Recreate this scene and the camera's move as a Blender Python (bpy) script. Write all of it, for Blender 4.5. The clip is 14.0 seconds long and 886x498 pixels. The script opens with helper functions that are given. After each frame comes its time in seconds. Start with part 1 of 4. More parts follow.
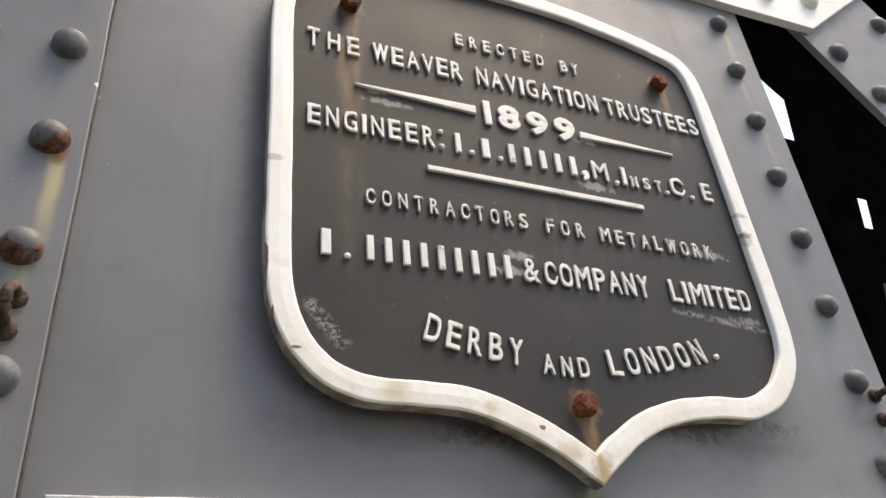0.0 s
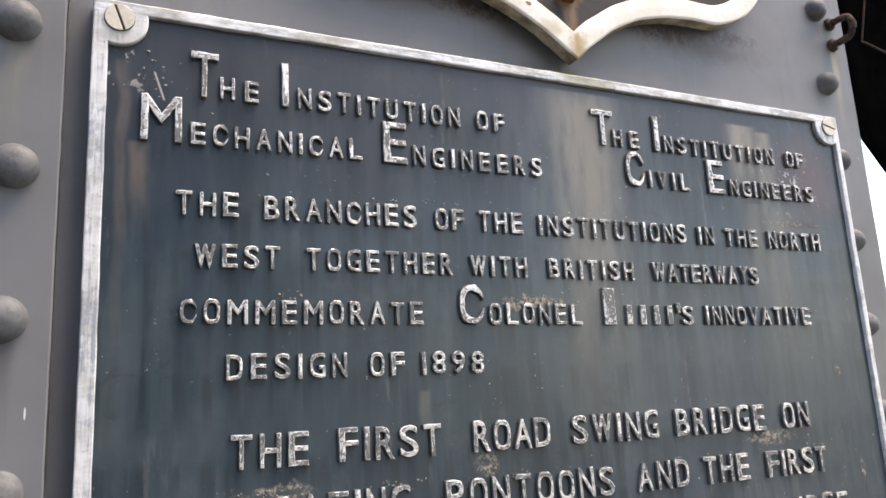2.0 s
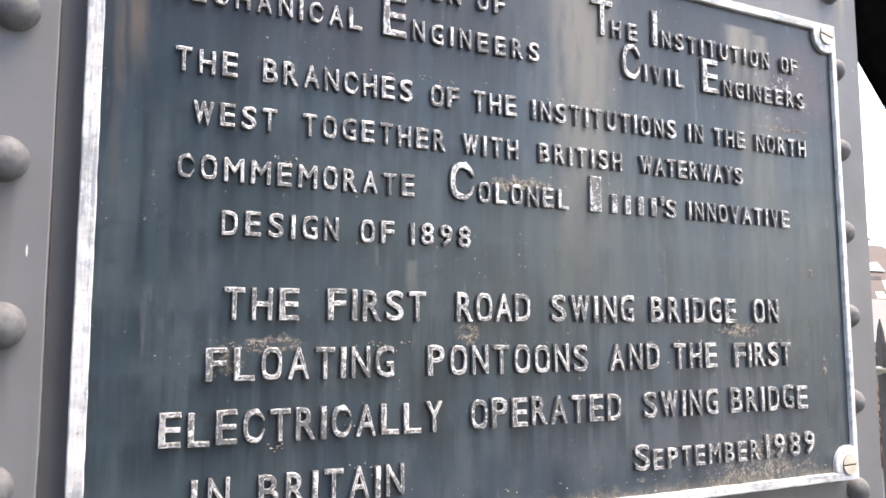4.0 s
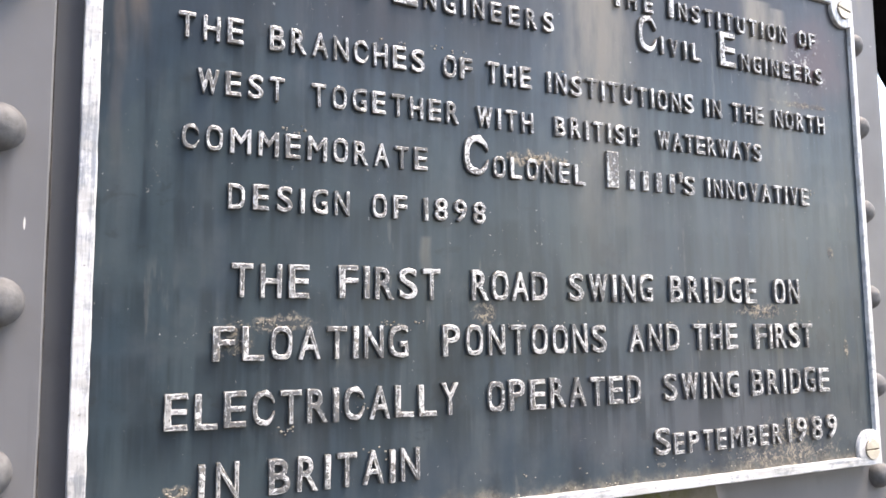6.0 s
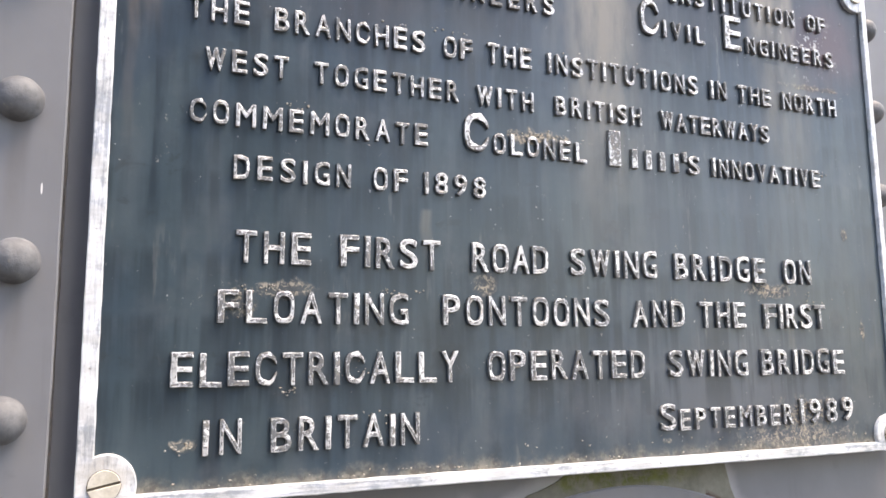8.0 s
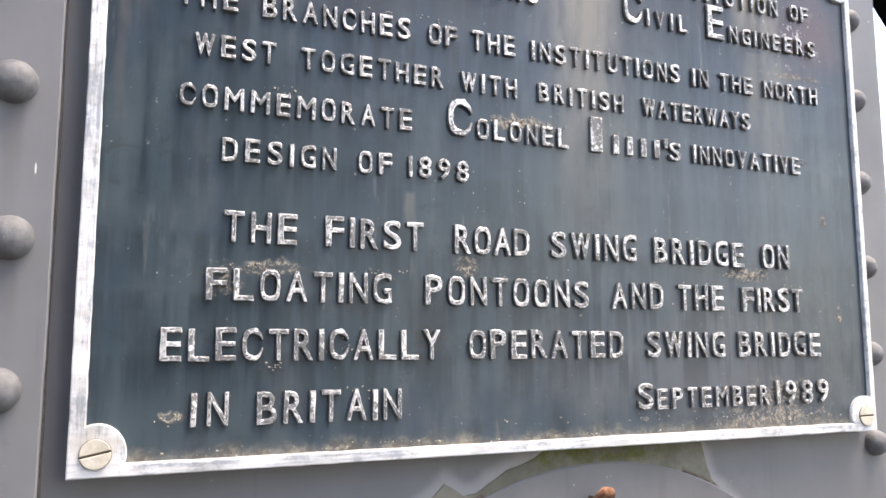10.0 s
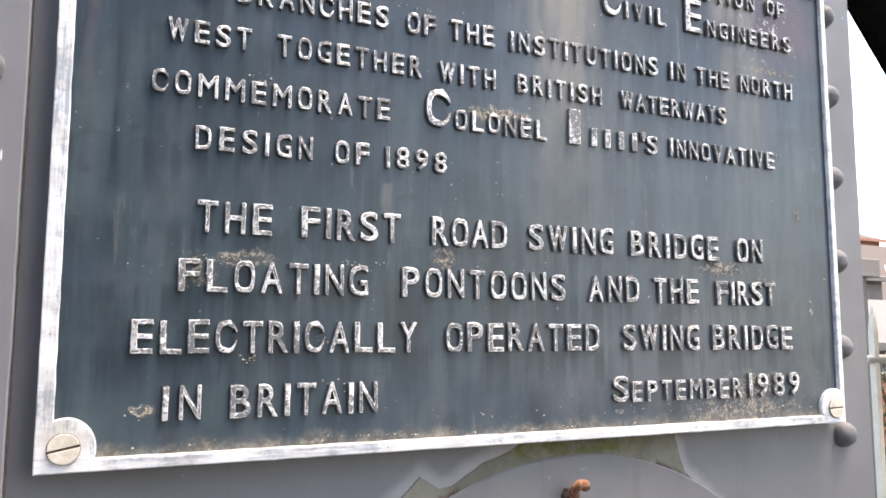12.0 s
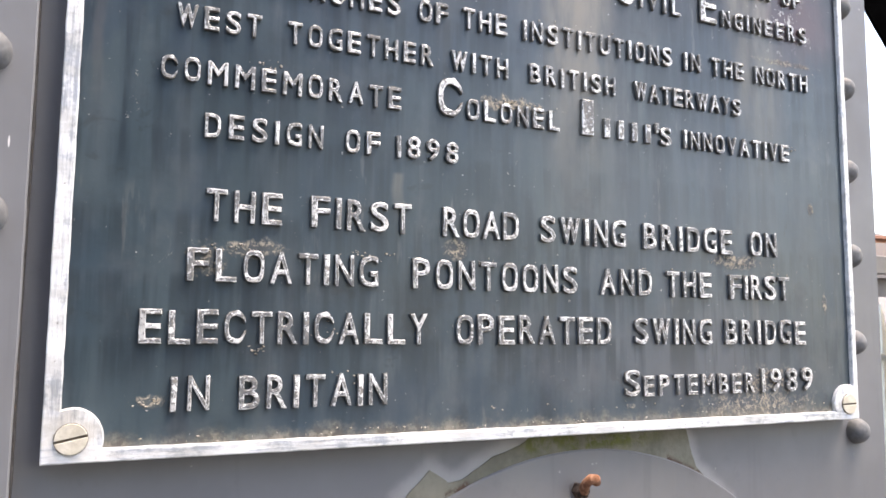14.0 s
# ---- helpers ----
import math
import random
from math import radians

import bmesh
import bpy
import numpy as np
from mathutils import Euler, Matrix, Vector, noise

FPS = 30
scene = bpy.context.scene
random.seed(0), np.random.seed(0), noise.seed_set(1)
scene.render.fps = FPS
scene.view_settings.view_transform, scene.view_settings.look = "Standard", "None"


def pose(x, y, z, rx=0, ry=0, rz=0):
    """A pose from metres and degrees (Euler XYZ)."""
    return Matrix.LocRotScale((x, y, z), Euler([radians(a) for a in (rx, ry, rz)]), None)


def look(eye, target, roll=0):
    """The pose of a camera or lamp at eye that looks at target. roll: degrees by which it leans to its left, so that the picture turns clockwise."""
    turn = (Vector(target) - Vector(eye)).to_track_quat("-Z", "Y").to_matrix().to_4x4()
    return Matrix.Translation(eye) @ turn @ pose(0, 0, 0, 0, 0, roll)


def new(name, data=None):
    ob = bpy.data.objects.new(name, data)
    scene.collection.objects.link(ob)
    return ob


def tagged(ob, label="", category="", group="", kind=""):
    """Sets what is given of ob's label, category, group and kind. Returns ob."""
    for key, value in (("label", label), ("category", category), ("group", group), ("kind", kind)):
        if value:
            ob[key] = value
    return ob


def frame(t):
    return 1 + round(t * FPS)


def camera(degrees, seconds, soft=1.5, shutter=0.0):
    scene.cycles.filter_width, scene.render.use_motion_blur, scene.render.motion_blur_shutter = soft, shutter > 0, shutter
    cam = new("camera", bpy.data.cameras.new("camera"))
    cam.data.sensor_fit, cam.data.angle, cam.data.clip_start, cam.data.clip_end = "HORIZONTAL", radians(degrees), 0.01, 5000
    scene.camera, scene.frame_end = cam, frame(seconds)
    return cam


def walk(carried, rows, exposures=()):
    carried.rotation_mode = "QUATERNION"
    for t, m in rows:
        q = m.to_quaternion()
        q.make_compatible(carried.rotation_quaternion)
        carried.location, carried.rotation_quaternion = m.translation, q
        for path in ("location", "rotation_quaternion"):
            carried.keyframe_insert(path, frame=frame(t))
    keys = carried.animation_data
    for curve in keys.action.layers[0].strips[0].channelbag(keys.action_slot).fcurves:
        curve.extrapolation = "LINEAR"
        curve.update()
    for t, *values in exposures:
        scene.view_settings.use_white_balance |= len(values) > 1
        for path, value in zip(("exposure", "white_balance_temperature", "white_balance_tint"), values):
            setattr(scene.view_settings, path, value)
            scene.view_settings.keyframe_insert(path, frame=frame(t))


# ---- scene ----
cam = camera(58.7, 14.0, soft=1.6)
PATH = [
    (0, (0.013, -0.594, 1.757), (0.74, 0.943, 2.81), -5.6),
    (0.5, (0.006, -0.598, 1.725), (0.741, 1.028, 2.628), -5.0),
    (1, (-0.014, -0.604, 1.666), (0.735, 1.105, 2.386), -4.0),
    (1.5, (-0.022, -0.6, 1.62), (0.775, 1.148, 2.175), -3.6),
    (2, (-0.027, -0.604, 1.591), (0.828, 1.157, 2.005), -3.1),
    (2.5, (-0.029, -0.607, 1.574), (0.854, 1.159, 1.89), -2.2),
    (3, (-0.033, -0.61, 1.565), (0.845, 1.168, 1.831), -1.1),
    (3.5, (-0.034, -0.615, 1.556), (0.845, 1.165, 1.797), -0.3),
    (4, (-0.034, -0.614, 1.55), (0.853, 1.166, 1.761), -0.1),
    (6.3, (-0.036, -0.576, 1.525), (0.858, 1.2, 1.735), -0.6),
    (6.5, (-0.048, -0.571, 1.518), (0.807, 1.22, 1.765), -1.0),
    (7, (-0.069, -0.553, 1.535), (0.683, 1.287, 1.761), -1.1),
    (7.5, (-0.044, -0.572, 1.512), (0.743, 1.243, 1.803), -0.2),
    (8, (-0.007, -0.611, 1.486), (0.781, 1.207, 1.76), -0.5),
    (10.5, (0.001, -0.636, 1.477), (0.785, 1.188, 1.717), 0.0),
    (11, (-0.006, -0.636, 1.479), (0.785, 1.186, 1.71), 0.1),
    (11.5, (0.0, -0.632, 1.48), (0.807, 1.184, 1.703), 0.1),
    (12, (-0.001, -0.628, 1.48), (0.849, 1.169, 1.699), 0.1),
    (12.5, (-0.007, -0.626, 1.483), (0.852, 1.167, 1.708), 0.2),
    (13, (-0.009, -0.622, 1.483), (0.815, 1.185, 1.72), 0.3),
    (13.5, (-0.006, -0.623, 1.479), (0.819, 1.183, 1.718), 0.3),
    (14, (-0.002, -0.618, 1.478), (0.837, 1.186, 1.683), 0.5),
]
EXPOSURES = [(0.0, 1.72, 8750, 14), (1.0, 1.65, 8750, 15), (1.5, 1.74, 8600, 16), (2.0, 1.99, 8500, 16), (2.5, 2.34, 8300, 16), (4.0, 2.46, 8280, 17), (14.0, 2.45, 8280, 17)]
walk(cam, [(t, look(eye, target, roll)) for t, eye, target, roll in PATH], exposures=EXPOSURES)

# ---- light ----
world = bpy.data.worlds.new("sky")
scene.world = world
world.use_nodes = True
wn = world.node_tree.nodes
sky = wn.new("ShaderNodeTexSky")
sky.sky_type, sky.sun_disc = "NISHITA", False
SUN_UP, SUN_ROUND = 68.0, 112.0
sky.sun_elevation, sky.sun_rotation = radians(SUN_UP), radians(SUN_ROUND)
sky.air_density, sky.dust_density, sky.ozone_density = 1.0, 1.2, 1.0
wn["Background"].inputs["Strength"].default_value = 0.14
world.node_tree.links.new(sky.outputs["Color"], wn["Background"].inputs["Color"])
lamp = bpy.data.lights.new("sun", "SUN")
lamp.energy, lamp.angle, lamp.color = 1.75, radians(38), (1.0, 0.98, 0.95)
sun = new("sun", lamp)
away = Vector((math.sin(radians(SUN_ROUND)) * math.cos(radians(SUN_UP)), math.cos(radians(SUN_ROUND)) * math.cos(radians(SUN_UP)), math.sin(radians(SUN_UP))))
sun.matrix_world = look(away * 30, (0, 0, 0))


# ---- materials ----
class Shade:
    """A node material, built step by step; sockets or plain values may be mixed freely."""

    def __init__(self, name):
        self.mat = bpy.data.materials.new(name)
        self.mat.use_nodes = True
        self.tree = self.mat.node_tree
        self.out = self.tree.nodes["Principled BSDF"]
        self.place = self.tree.nodes.new("ShaderNodeTexCoord").outputs["Object"]
        self.axes = None

    def put(self, socket, value):
        if isinstance(value, bpy.types.NodeSocket):
            self.tree.links.new(value, socket)
        elif isinstance(value, (tuple, list)):
            socket.default_value = (*value, 1.0) if len(value) == 3 and socket.type == "RGBA" else value
        else:
            socket.default_value = value

    def node(self, kind, **values):
        n = self.tree.nodes.new(kind)
        for key, value in values.items():
            self.put(n.inputs[key], value)
        return n

    def op(self, what, a, b=0.0, c=0.0, clamp=False):
        n = self.tree.nodes.new("ShaderNodeMath")
        n.operation, n.use_clamp = what, clamp
        for s, v in zip(n.inputs, (a, b, c)):
            self.put(s, v)
        return n.outputs[0]

    def xyz(self):
        if self.axes is None:
            self.axes = self.node("ShaderNodeSeparateXYZ", Vector=self.place).outputs
        return self.axes

    def scaled(self, sx, sy, sz):
        n = self.node("ShaderNodeMapping", Vector=self.place)
        n.inputs["Scale"].default_value = (sx, sy, sz)
        return n.outputs[0]

    def noise(self, scale, detail=4.0, rough=0.55, stretch=None, warp=0.0):
        v = self.scaled(*stretch) if stretch else self.place
        return self.node("ShaderNodeTexNoise", Vector=v, Scale=scale, Detail=detail, Roughness=rough, Distortion=warp).outputs["Fac"]

    def ramp(self, fac, low, high, a=0.0, b=1.0):
        n = self.node("ShaderNodeMapRange", Value=fac)
        n.interpolation_type = "SMOOTHSTEP"
        for key, v in (("From Min", low), ("From Max", high), ("To Min", a), ("To Max", b)):
            self.put(n.inputs[key], v)
        return n.outputs[0]

    def mix(self, fac, a, b):
        n = self.tree.nodes.new("ShaderNodeMix")
        n.data_type = "RGBA"
        for key, v in ((0, fac), (6, a), (7, b)):
            self.put(n.inputs[key], v)
        return n.outputs[2]

    def many(self, what, *masks):
        m = masks[0]
        for other in masks[1:]:
            m = self.op(what, m, other)
        return m

    def streak(self, x0, z0, length, width, wobble=0.004, rag=0.5):
        """A run of stain that starts at (x0, z0) and fades downwards."""
        x, _, z = self.xyz()
        drift = self.op("MULTIPLY", self.op("SUBTRACT", self.noise(14, 2), 0.5), wobble * 4)
        off = self.op("ABSOLUTE", self.op("ADD", self.op("SUBTRACT", x, x0), drift))
        across = self.ramp(off, width * 0.25, width, 1, 0)
        down = self.op("MULTIPLY", self.ramp(z, z0 - length, z0 - length * 0.1, 0, 1), self.ramp(z, z0, z0 + 0.004, 1, 0))
        grain = self.ramp(self.noise(60, 4, stretch=(1, 1, 0.25)), 0.5 - rag * 0.4, 0.62, 0.25, 1)
        return self.many("MULTIPLY", across, down, grain)

    def spot(self, x0, z0, rx, rz, ragged=0.5, scale=40, soft=0.5):
        """A ragged blotch round (x0, z0)."""
        x, _, z = self.xyz()
        dx = self.op("DIVIDE", self.op("SUBTRACT", x, x0), rx)
        dz = self.op("DIVIDE", self.op("SUBTRACT", z, z0), rz)
        d = self.op("SQRT", self.op("ADD", self.op("MULTIPLY", dx, dx), self.op("MULTIPLY", dz, dz)))
        d = self.op("ADD", d, self.op("MULTIPLY", self.op("SUBTRACT", self.noise(scale, 5, 0.65), 0.5), ragged * 3))
        return self.ramp(d, 1 - soft, 1, 1, 0)

    def along(self, x0, z0, x1, z1, width):
        """A band that fades away from the line between two points."""
        x, _, z = self.xyz()
        dx, dz = x1 - x0, z1 - z0
        px, pz = self.op("SUBTRACT", x, x0), self.op("SUBTRACT", z, z0)
        t = self.op("DIVIDE", self.op("ADD", self.op("MULTIPLY", px, dx), self.op("MULTIPLY", pz, dz)), dx * dx + dz * dz, clamp=True)
        ex, ez = self.op("SUBTRACT", px, self.op("MULTIPLY", t, dx)), self.op("SUBTRACT", pz, self.op("MULTIPLY", t, dz))
        d = self.op("SQRT", self.op("ADD", self.op("MULTIPLY", ex, ex), self.op("MULTIPLY", ez, ez)))
        d = self.op("ADD", d, self.op("MULTIPLY", self.op("SUBTRACT", self.noise(60, 3), 0.5), width * 0.6))
        return self.ramp(d, 0.0, width, 1, 0)

    def done(self, colour, rough=0.5, metal=0.0, height=None, bump=0.2, depth=0.002, spec=0.5):
        self.put(self.out.inputs["Base Color"], colour)
        self.put(self.out.inputs["Roughness"], rough)
        self.put(self.out.inputs["Metallic"], metal)
        self.put(self.out.inputs["Specular IOR Level"], spec)
        if height is not None:
            n = self.node("ShaderNodeBump", Height=height, Strength=bump, Distance=depth)
            self.put(self.out.inputs["Normal"], n.outputs[0])
        return self.mat


def steel_paint(name, marks=True, tint=(0.166, 0.169, 0.177)):
    """Weathered grey gloss paint on riveted plate."""
    s = Shade(name)
    big = s.noise(5, 5, 0.6)
    runs = s.noise(9, 4, 0.6, stretch=(1, 1, 0.12))
    fine = s.noise(160, 3)
    c = s.mix(s.ramp(big, 0.3, 0.7), tuple(v * 0.88 for v in tint), tuple(v * 1.1 for v in tint))
    c = s.mix(s.op("MULTIPLY", s.ramp(runs, 0.48, 0.72), 0.5), c, (tint[0] * 1.24, tint[1] * 1.22, tint[2] * 1.14))
    c = s.mix(s.op("MULTIPLY", s.ramp(s.noise(55, 4, 0.65, stretch=(1, 1, 0.08)), 0.55, 0.72), 0.3), c, tuple(v * 0.72 for v in tint))
    c = s.mix(s.op("MULTIPLY", s.ramp(s.noise(24, 5, 0.7), 0.58, 0.75), 0.3), c, tuple(v * 0.62 for v in tint))
    c = s.mix(s.ramp(s.noise(90, 2, 0.5), 0.765, 0.79, 0, 0.6), c, (0.42, 0.41, 0.38))
    rough = s.ramp(s.noise(30, 4), 0.3, 0.7, 0.44, 0.56)
    if marks:
        ochre = s.many("MAXIMUM",
            s.streak(-0.0555, 2.205, 0.12, 0.0095, 0.002, 1.2), s.op("MULTIPLY", s.streak(-0.054, 2.205, 0.11, 0.007, 0.002, 1.2), 0.9), s.op("MULTIPLY", s.streak(-0.066, 2.105, 0.1, 0.011), 0.4),
            s.op("MULTIPLY", s.streak(-0.064, 1.99, 0.1, 0.013), 0.5), s.op("MULTIPLY", s.streak(-0.068, 1.87, 0.1, 0.011), 0.22),
            s.op("MULTIPLY", s.streak(0.832, 2.66, 0.085, 0.01), 0.5), s.op("MULTIPLY", s.streak(0.834, 2.46, 0.08, 0.008), 0.3),
            s.op("MULTIPLY", s.streak(0.847, 2.02, 0.12, 0.008), 0.5), s.op("MULTIPLY", s.streak(0.828, 2.56, 0.08, 0.008), 0.25))
        c = s.mix(ochre, c, (0.46, 0.41, 0.22))
        c = s.mix(s.op("MULTIPLY", s.spot(-0.055, 2.203, 0.011, 0.012, 0.3, 70, 0.7), 0.85), c, (0.2, 0.075, 0.03))
        c = s.mix(s.many("MAXIMUM", s.spot(-0.05, 1.607, 0.0008, 0.0048, 0.15, 200, 0.3), s.spot(-0.037, 2.29, 0.003, 0.003, 0.5, 200, 0.3)), c, (0.7, 0.69, 0.66))
        grey_run = s.many("MAXIMUM", s.streak(-0.066, 1.66, 0.11, 0.01), s.streak(-0.064, 1.545, 0.12, 0.009), s.streak(-0.069, 2.335, 0.1, 0.007))
        c = s.mix(s.op("MULTIPLY", grey_run, 0.35), c, (0.09, 0.075, 0.065))
        # grime under the shield with its painted shadow; painted shadow down its left
        grime_shade = s.many("MAXIMUM", s.spot(0.24, 1.985, 0.14, 0.03, 0.35, 30, 0.9), s.spot(0.63, 1.99, 0.11, 0.028, 0.4, 60, 0.9), s.spot(0.4, 1.925, 0.07, 0.02, 0.4, 60, 0.9),
                       s.op("MULTIPLY", s.spot(0.108, 2.28, 0.016, 0.25, 0.5, 50, 0.9), 0.7))
        # ragged dirt line below the border, darkened for the border's shadow
        rough_edge = s.op("MULTIPLY", s.many("MAXIMUM", s.spot(0.665, 2.008, 0.05, 0.014, 0.5, 90, 0.7), s.spot(0.57, 1.998, 0.07, 0.016, 0.4, 90, 0.7), s.spot(0.2, 2.018, 0.06, 0.014, 0.5, 90, 0.7), s.spot(0.33, 1.985, 0.08, 0.014, 0.5, 90, 0.7)), s.ramp(s.noise(130, 5, 0.75), 0.36, 0.58))
        c = s.mix(s.op("MULTIPLY", grime_shade, 0.6), c, (0.07, 0.057, 0.047))
        c = s.mix(s.op("MULTIPLY", rough_edge, 0.85), c, (0.05, 0.032, 0.022))
        c = s.mix(s.op("MULTIPLY", s.spot(0.43, 1.925, 0.022, 0.014, 0.5, 70), 0.8), c, (0.11, 0.115, 0.03))
        # pale feathered paint along the torn edge of the old coat round the cover plate
        torn = [(0.255, 1.334), (0.283, 1.359), (0.302, 1.347), (0.313, 1.349), (0.345, 1.367), (0.385, 1.379)]
        torn_too = [(0.566, 1.386), (0.581, 1.343), (0.625, 1.305)]
        halo = s.many("MAXIMUM", *[s.along(*p, *q, 0.015) for edge in (torn, torn_too) for p, q in zip(edge, edge[1:])])
        c = s.mix(s.op("MULTIPLY", halo, 0.46), c, (0.44, 0.43, 0.42))
    h = s.op("ADD", s.op("MULTIPLY", fine, 0.25), s.op("MULTIPLY", s.noise(35, 3), 0.6))
    return s.done(c, rough, 0, h, 0.12, 0.001, 0.5)


def old_coat():
    """Olive primer left where the grey has come off, with moss and rust."""
    s = Shade("olive_old_paint")
    c = s.mix(s.ramp(s.noise(26, 5, 0.65), 0.3, 0.7), (0.135, 0.13, 0.1), (0.23, 0.22, 0.175))
    moss = s.op("MULTIPLY", s.spot(0.445, 1.376, 0.115, 0.017, 0.4, 45, 0.8), s.ramp(s.noise(75, 5, 0.7), 0.38, 0.58))
    c = s.mix(s.op("MULTIPLY", moss, 0.9), c, s.mix(s.noise(160, 4), (0.05, 0.065, 0.012), (0.16, 0.18, 0.03)))
    iron = s.op("MULTIPLY", s.many("MAXIMUM", s.along(0.545, 1.352, 0.598, 1.329, 0.006), s.along(0.30, 1.334, 0.318, 1.342, 0.006)), s.ramp(s.noise(120, 4, 0.7), 0.4, 0.55))
    c = s.mix(s.op("MULTIPLY", iron, 0.9), c, (0.07, 0.03, 0.018))
    return s.done(c, 0.75, 0, s.op("ADD", s.noise(140, 4), moss), 0.5, 0.0015, 0.3)


def rust(name, dark=(0.035, 0.018, 0.012), light=(0.2, 0.07, 0.03)):
    s = Shade(name)
    n = s.noise(160, 6, 0.7)
    c = s.mix(s.ramp(n, 0.35, 0.68), dark, light)
    c = s.mix(s.ramp(s.noise(420, 3), 0.6, 0.75, 0, 0.6), c, (0.27, 0.13, 0.06))
    return s.done(c, 0.85, 0, n, 0.8, 0.002, 0.25)


def rivet_paint(name, rusty=0.0):
    """Old paint on rivet heads, chipped and rusty on some."""
    s = Shade(name)
    pick = s.node("ShaderNodeObjectInfo").outputs["Random"]
    n = s.node("ShaderNodeTexNoise", Scale=30.0 if rusty else 70.0, Detail=5.0, Roughness=0.65)
    shift = s.node("ShaderNodeVectorMath", Vector=s.place)
    s.put(shift.inputs[1], s.node("ShaderNodeCombineXYZ", X=s.op("MULTIPLY", pick, 7.0), Y=pick, Z=s.op("MULTIPLY", pick, 3.0)).outputs[0])
    s.put(n.inputs["Vector"], shift.outputs[0])
    fac = n.outputs["Fac"]
    c = s.mix(s.ramp(fac, 0.35, 0.65), (0.1, 0.103, 0.107), (0.155, 0.158, 0.163))
    c = s.mix(s.ramp(s.op("ADD", fac, s.op("MULTIPLY", pick, 0.05)), 0.67, 0.73, 0, 0.8), c, (0.26, 0.24, 0.2))
    if rusty:
        c = s.mix(s.ramp(fac, 0.56 - rusty * 0.2, 0.62 - rusty * 0.14), c, s.mix(s.ramp(s.noise(200, 4), 0.4, 0.6), (0.045, 0.02, 0.014), (0.17, 0.06, 0.03)))
    return s.done(c, s.ramp(fac, 0.3, 0.7, 0.55, 0.7), 0, s.op("ADD", fac, s.op("MULTIPLY", s.noise(300, 3), 0.2)), 0.35, 0.0025, 0.3)


def shield_black():
    s = Shade("shield_black_paint")
    big = s.noise(7, 5, 0.6)
    c = s.mix(s.ramp(big, 0.3, 0.7), (0.016, 0.0145, 0.0135), (0.032, 0.029, 0.0265))
    c = s.mix(s.op("MULTIPLY", s.ramp(s.noise(13, 5, 0.7, stretch=(1, 1, 0.3)), 0.55, 0.75), 0.35), c, (0.085, 0.078, 0.068))
    dust = s.op("MULTIPLY", s.ramp(s.noise(70, 5, 0.7), 0.62, 0.76), s.ramp(s.noise(10, 3), 0.5, 0.62))
    c = s.mix(s.op("MULTIPLY", dust, 0.7), c, (0.24, 0.22, 0.19))
    scuffs = s.many("MAXIMUM", s.op("MULTIPLY", s.op("MULTIPLY", s.along(0.163, 2.088, 0.192, 2.053, 0.011), s.ramp(s.noise(190, 5, 0.75), 0.47, 0.6)), 0.9), s.spot(0.37, 2.152, 0.03, 0.006, 0.7, 130), s.spot(0.50, 2.283, 0.03, 0.008, 0.8, 120),
                    s.spot(0.63, 2.212, 0.035, 0.01, 1.0, 150, 0.9), s.op("MULTIPLY", s.spot(0.665, 2.128, 0.03, 0.006, 1.0, 150, 0.9), 0.7), s.spot(0.235, 2.36, 0.02, 0.006, 0.8, 130))
    scuffs = s.many("MAXIMUM", scuffs, s.spot(0.245, 2.345, 0.035, 0.006, 0.9, 130, 0.8), s.spot(0.385, 2.172, 0.022, 0.007, 0.9, 140, 0.8), s.spot(0.19, 2.506, 0.045, 0.005, 0.9, 120, 0.8),
                    s.op("MULTIPLY", s.along(0.565, 2.131, 0.705, 2.117, 0.006), s.ramp(s.noise(150, 5, 0.7), 0.4, 0.6)), s.spot(0.5, 2.35, 0.02, 0.006, 0.9, 150, 0.8), s.spot(0.45, 2.165, 0.03, 0.004, 0.9, 150, 0.8))
    c = s.mix(s.op("MULTIPLY", scuffs, 0.8), c, (0.34, 0.32, 0.285))
    brown = s.many("MAXIMUM", s.op("MULTIPLY", s.streak(0.207, 2.48, 0.09, 0.012), 0.9), s.op("MULTIPLY", s.streak(0.205, 2.43, 0.2, 0.02), 0.75),
                   s.op("MULTIPLY", s.streak(0.645, 2.475, 0.055, 0.009), 0.9), s.op("MULTIPLY", s.streak(0.642, 2.44, 0.1, 0.014), 0.35),
                   s.op("MULTIPLY", s.streak(0.427, 2.004, 0.06, 0.012), 0.95), s.op("MULTIPLY", s.spot(0.425, 2.01, 0.022, 0.022, 0.35, 60), 0.7),
                   s.op("MULTIPLY", s.spot(0.638, 2.484, 0.019, 0.018, 0.4, 60), 0.6), s.op("MULTIPLY", s.spot(0.207, 2.484, 0.02, 0.02, 0.4, 60), 0.6))
    c = s.mix(brown, c, (0.26, 0.155, 0.07))
    run = s.op("MULTIPLY", s.streak(0.204, 2.27, 0.2, 0.02), 0.35)
    c = s.mix(run, c, (0.14, 0.125, 0.08))
    h = s.noise(120, 4, 0.6)
    return s.done(c, s.ramp(big, 0.3, 0.7, 0.5, 0.62), 0, h, 0.2, 0.001, 0.3)


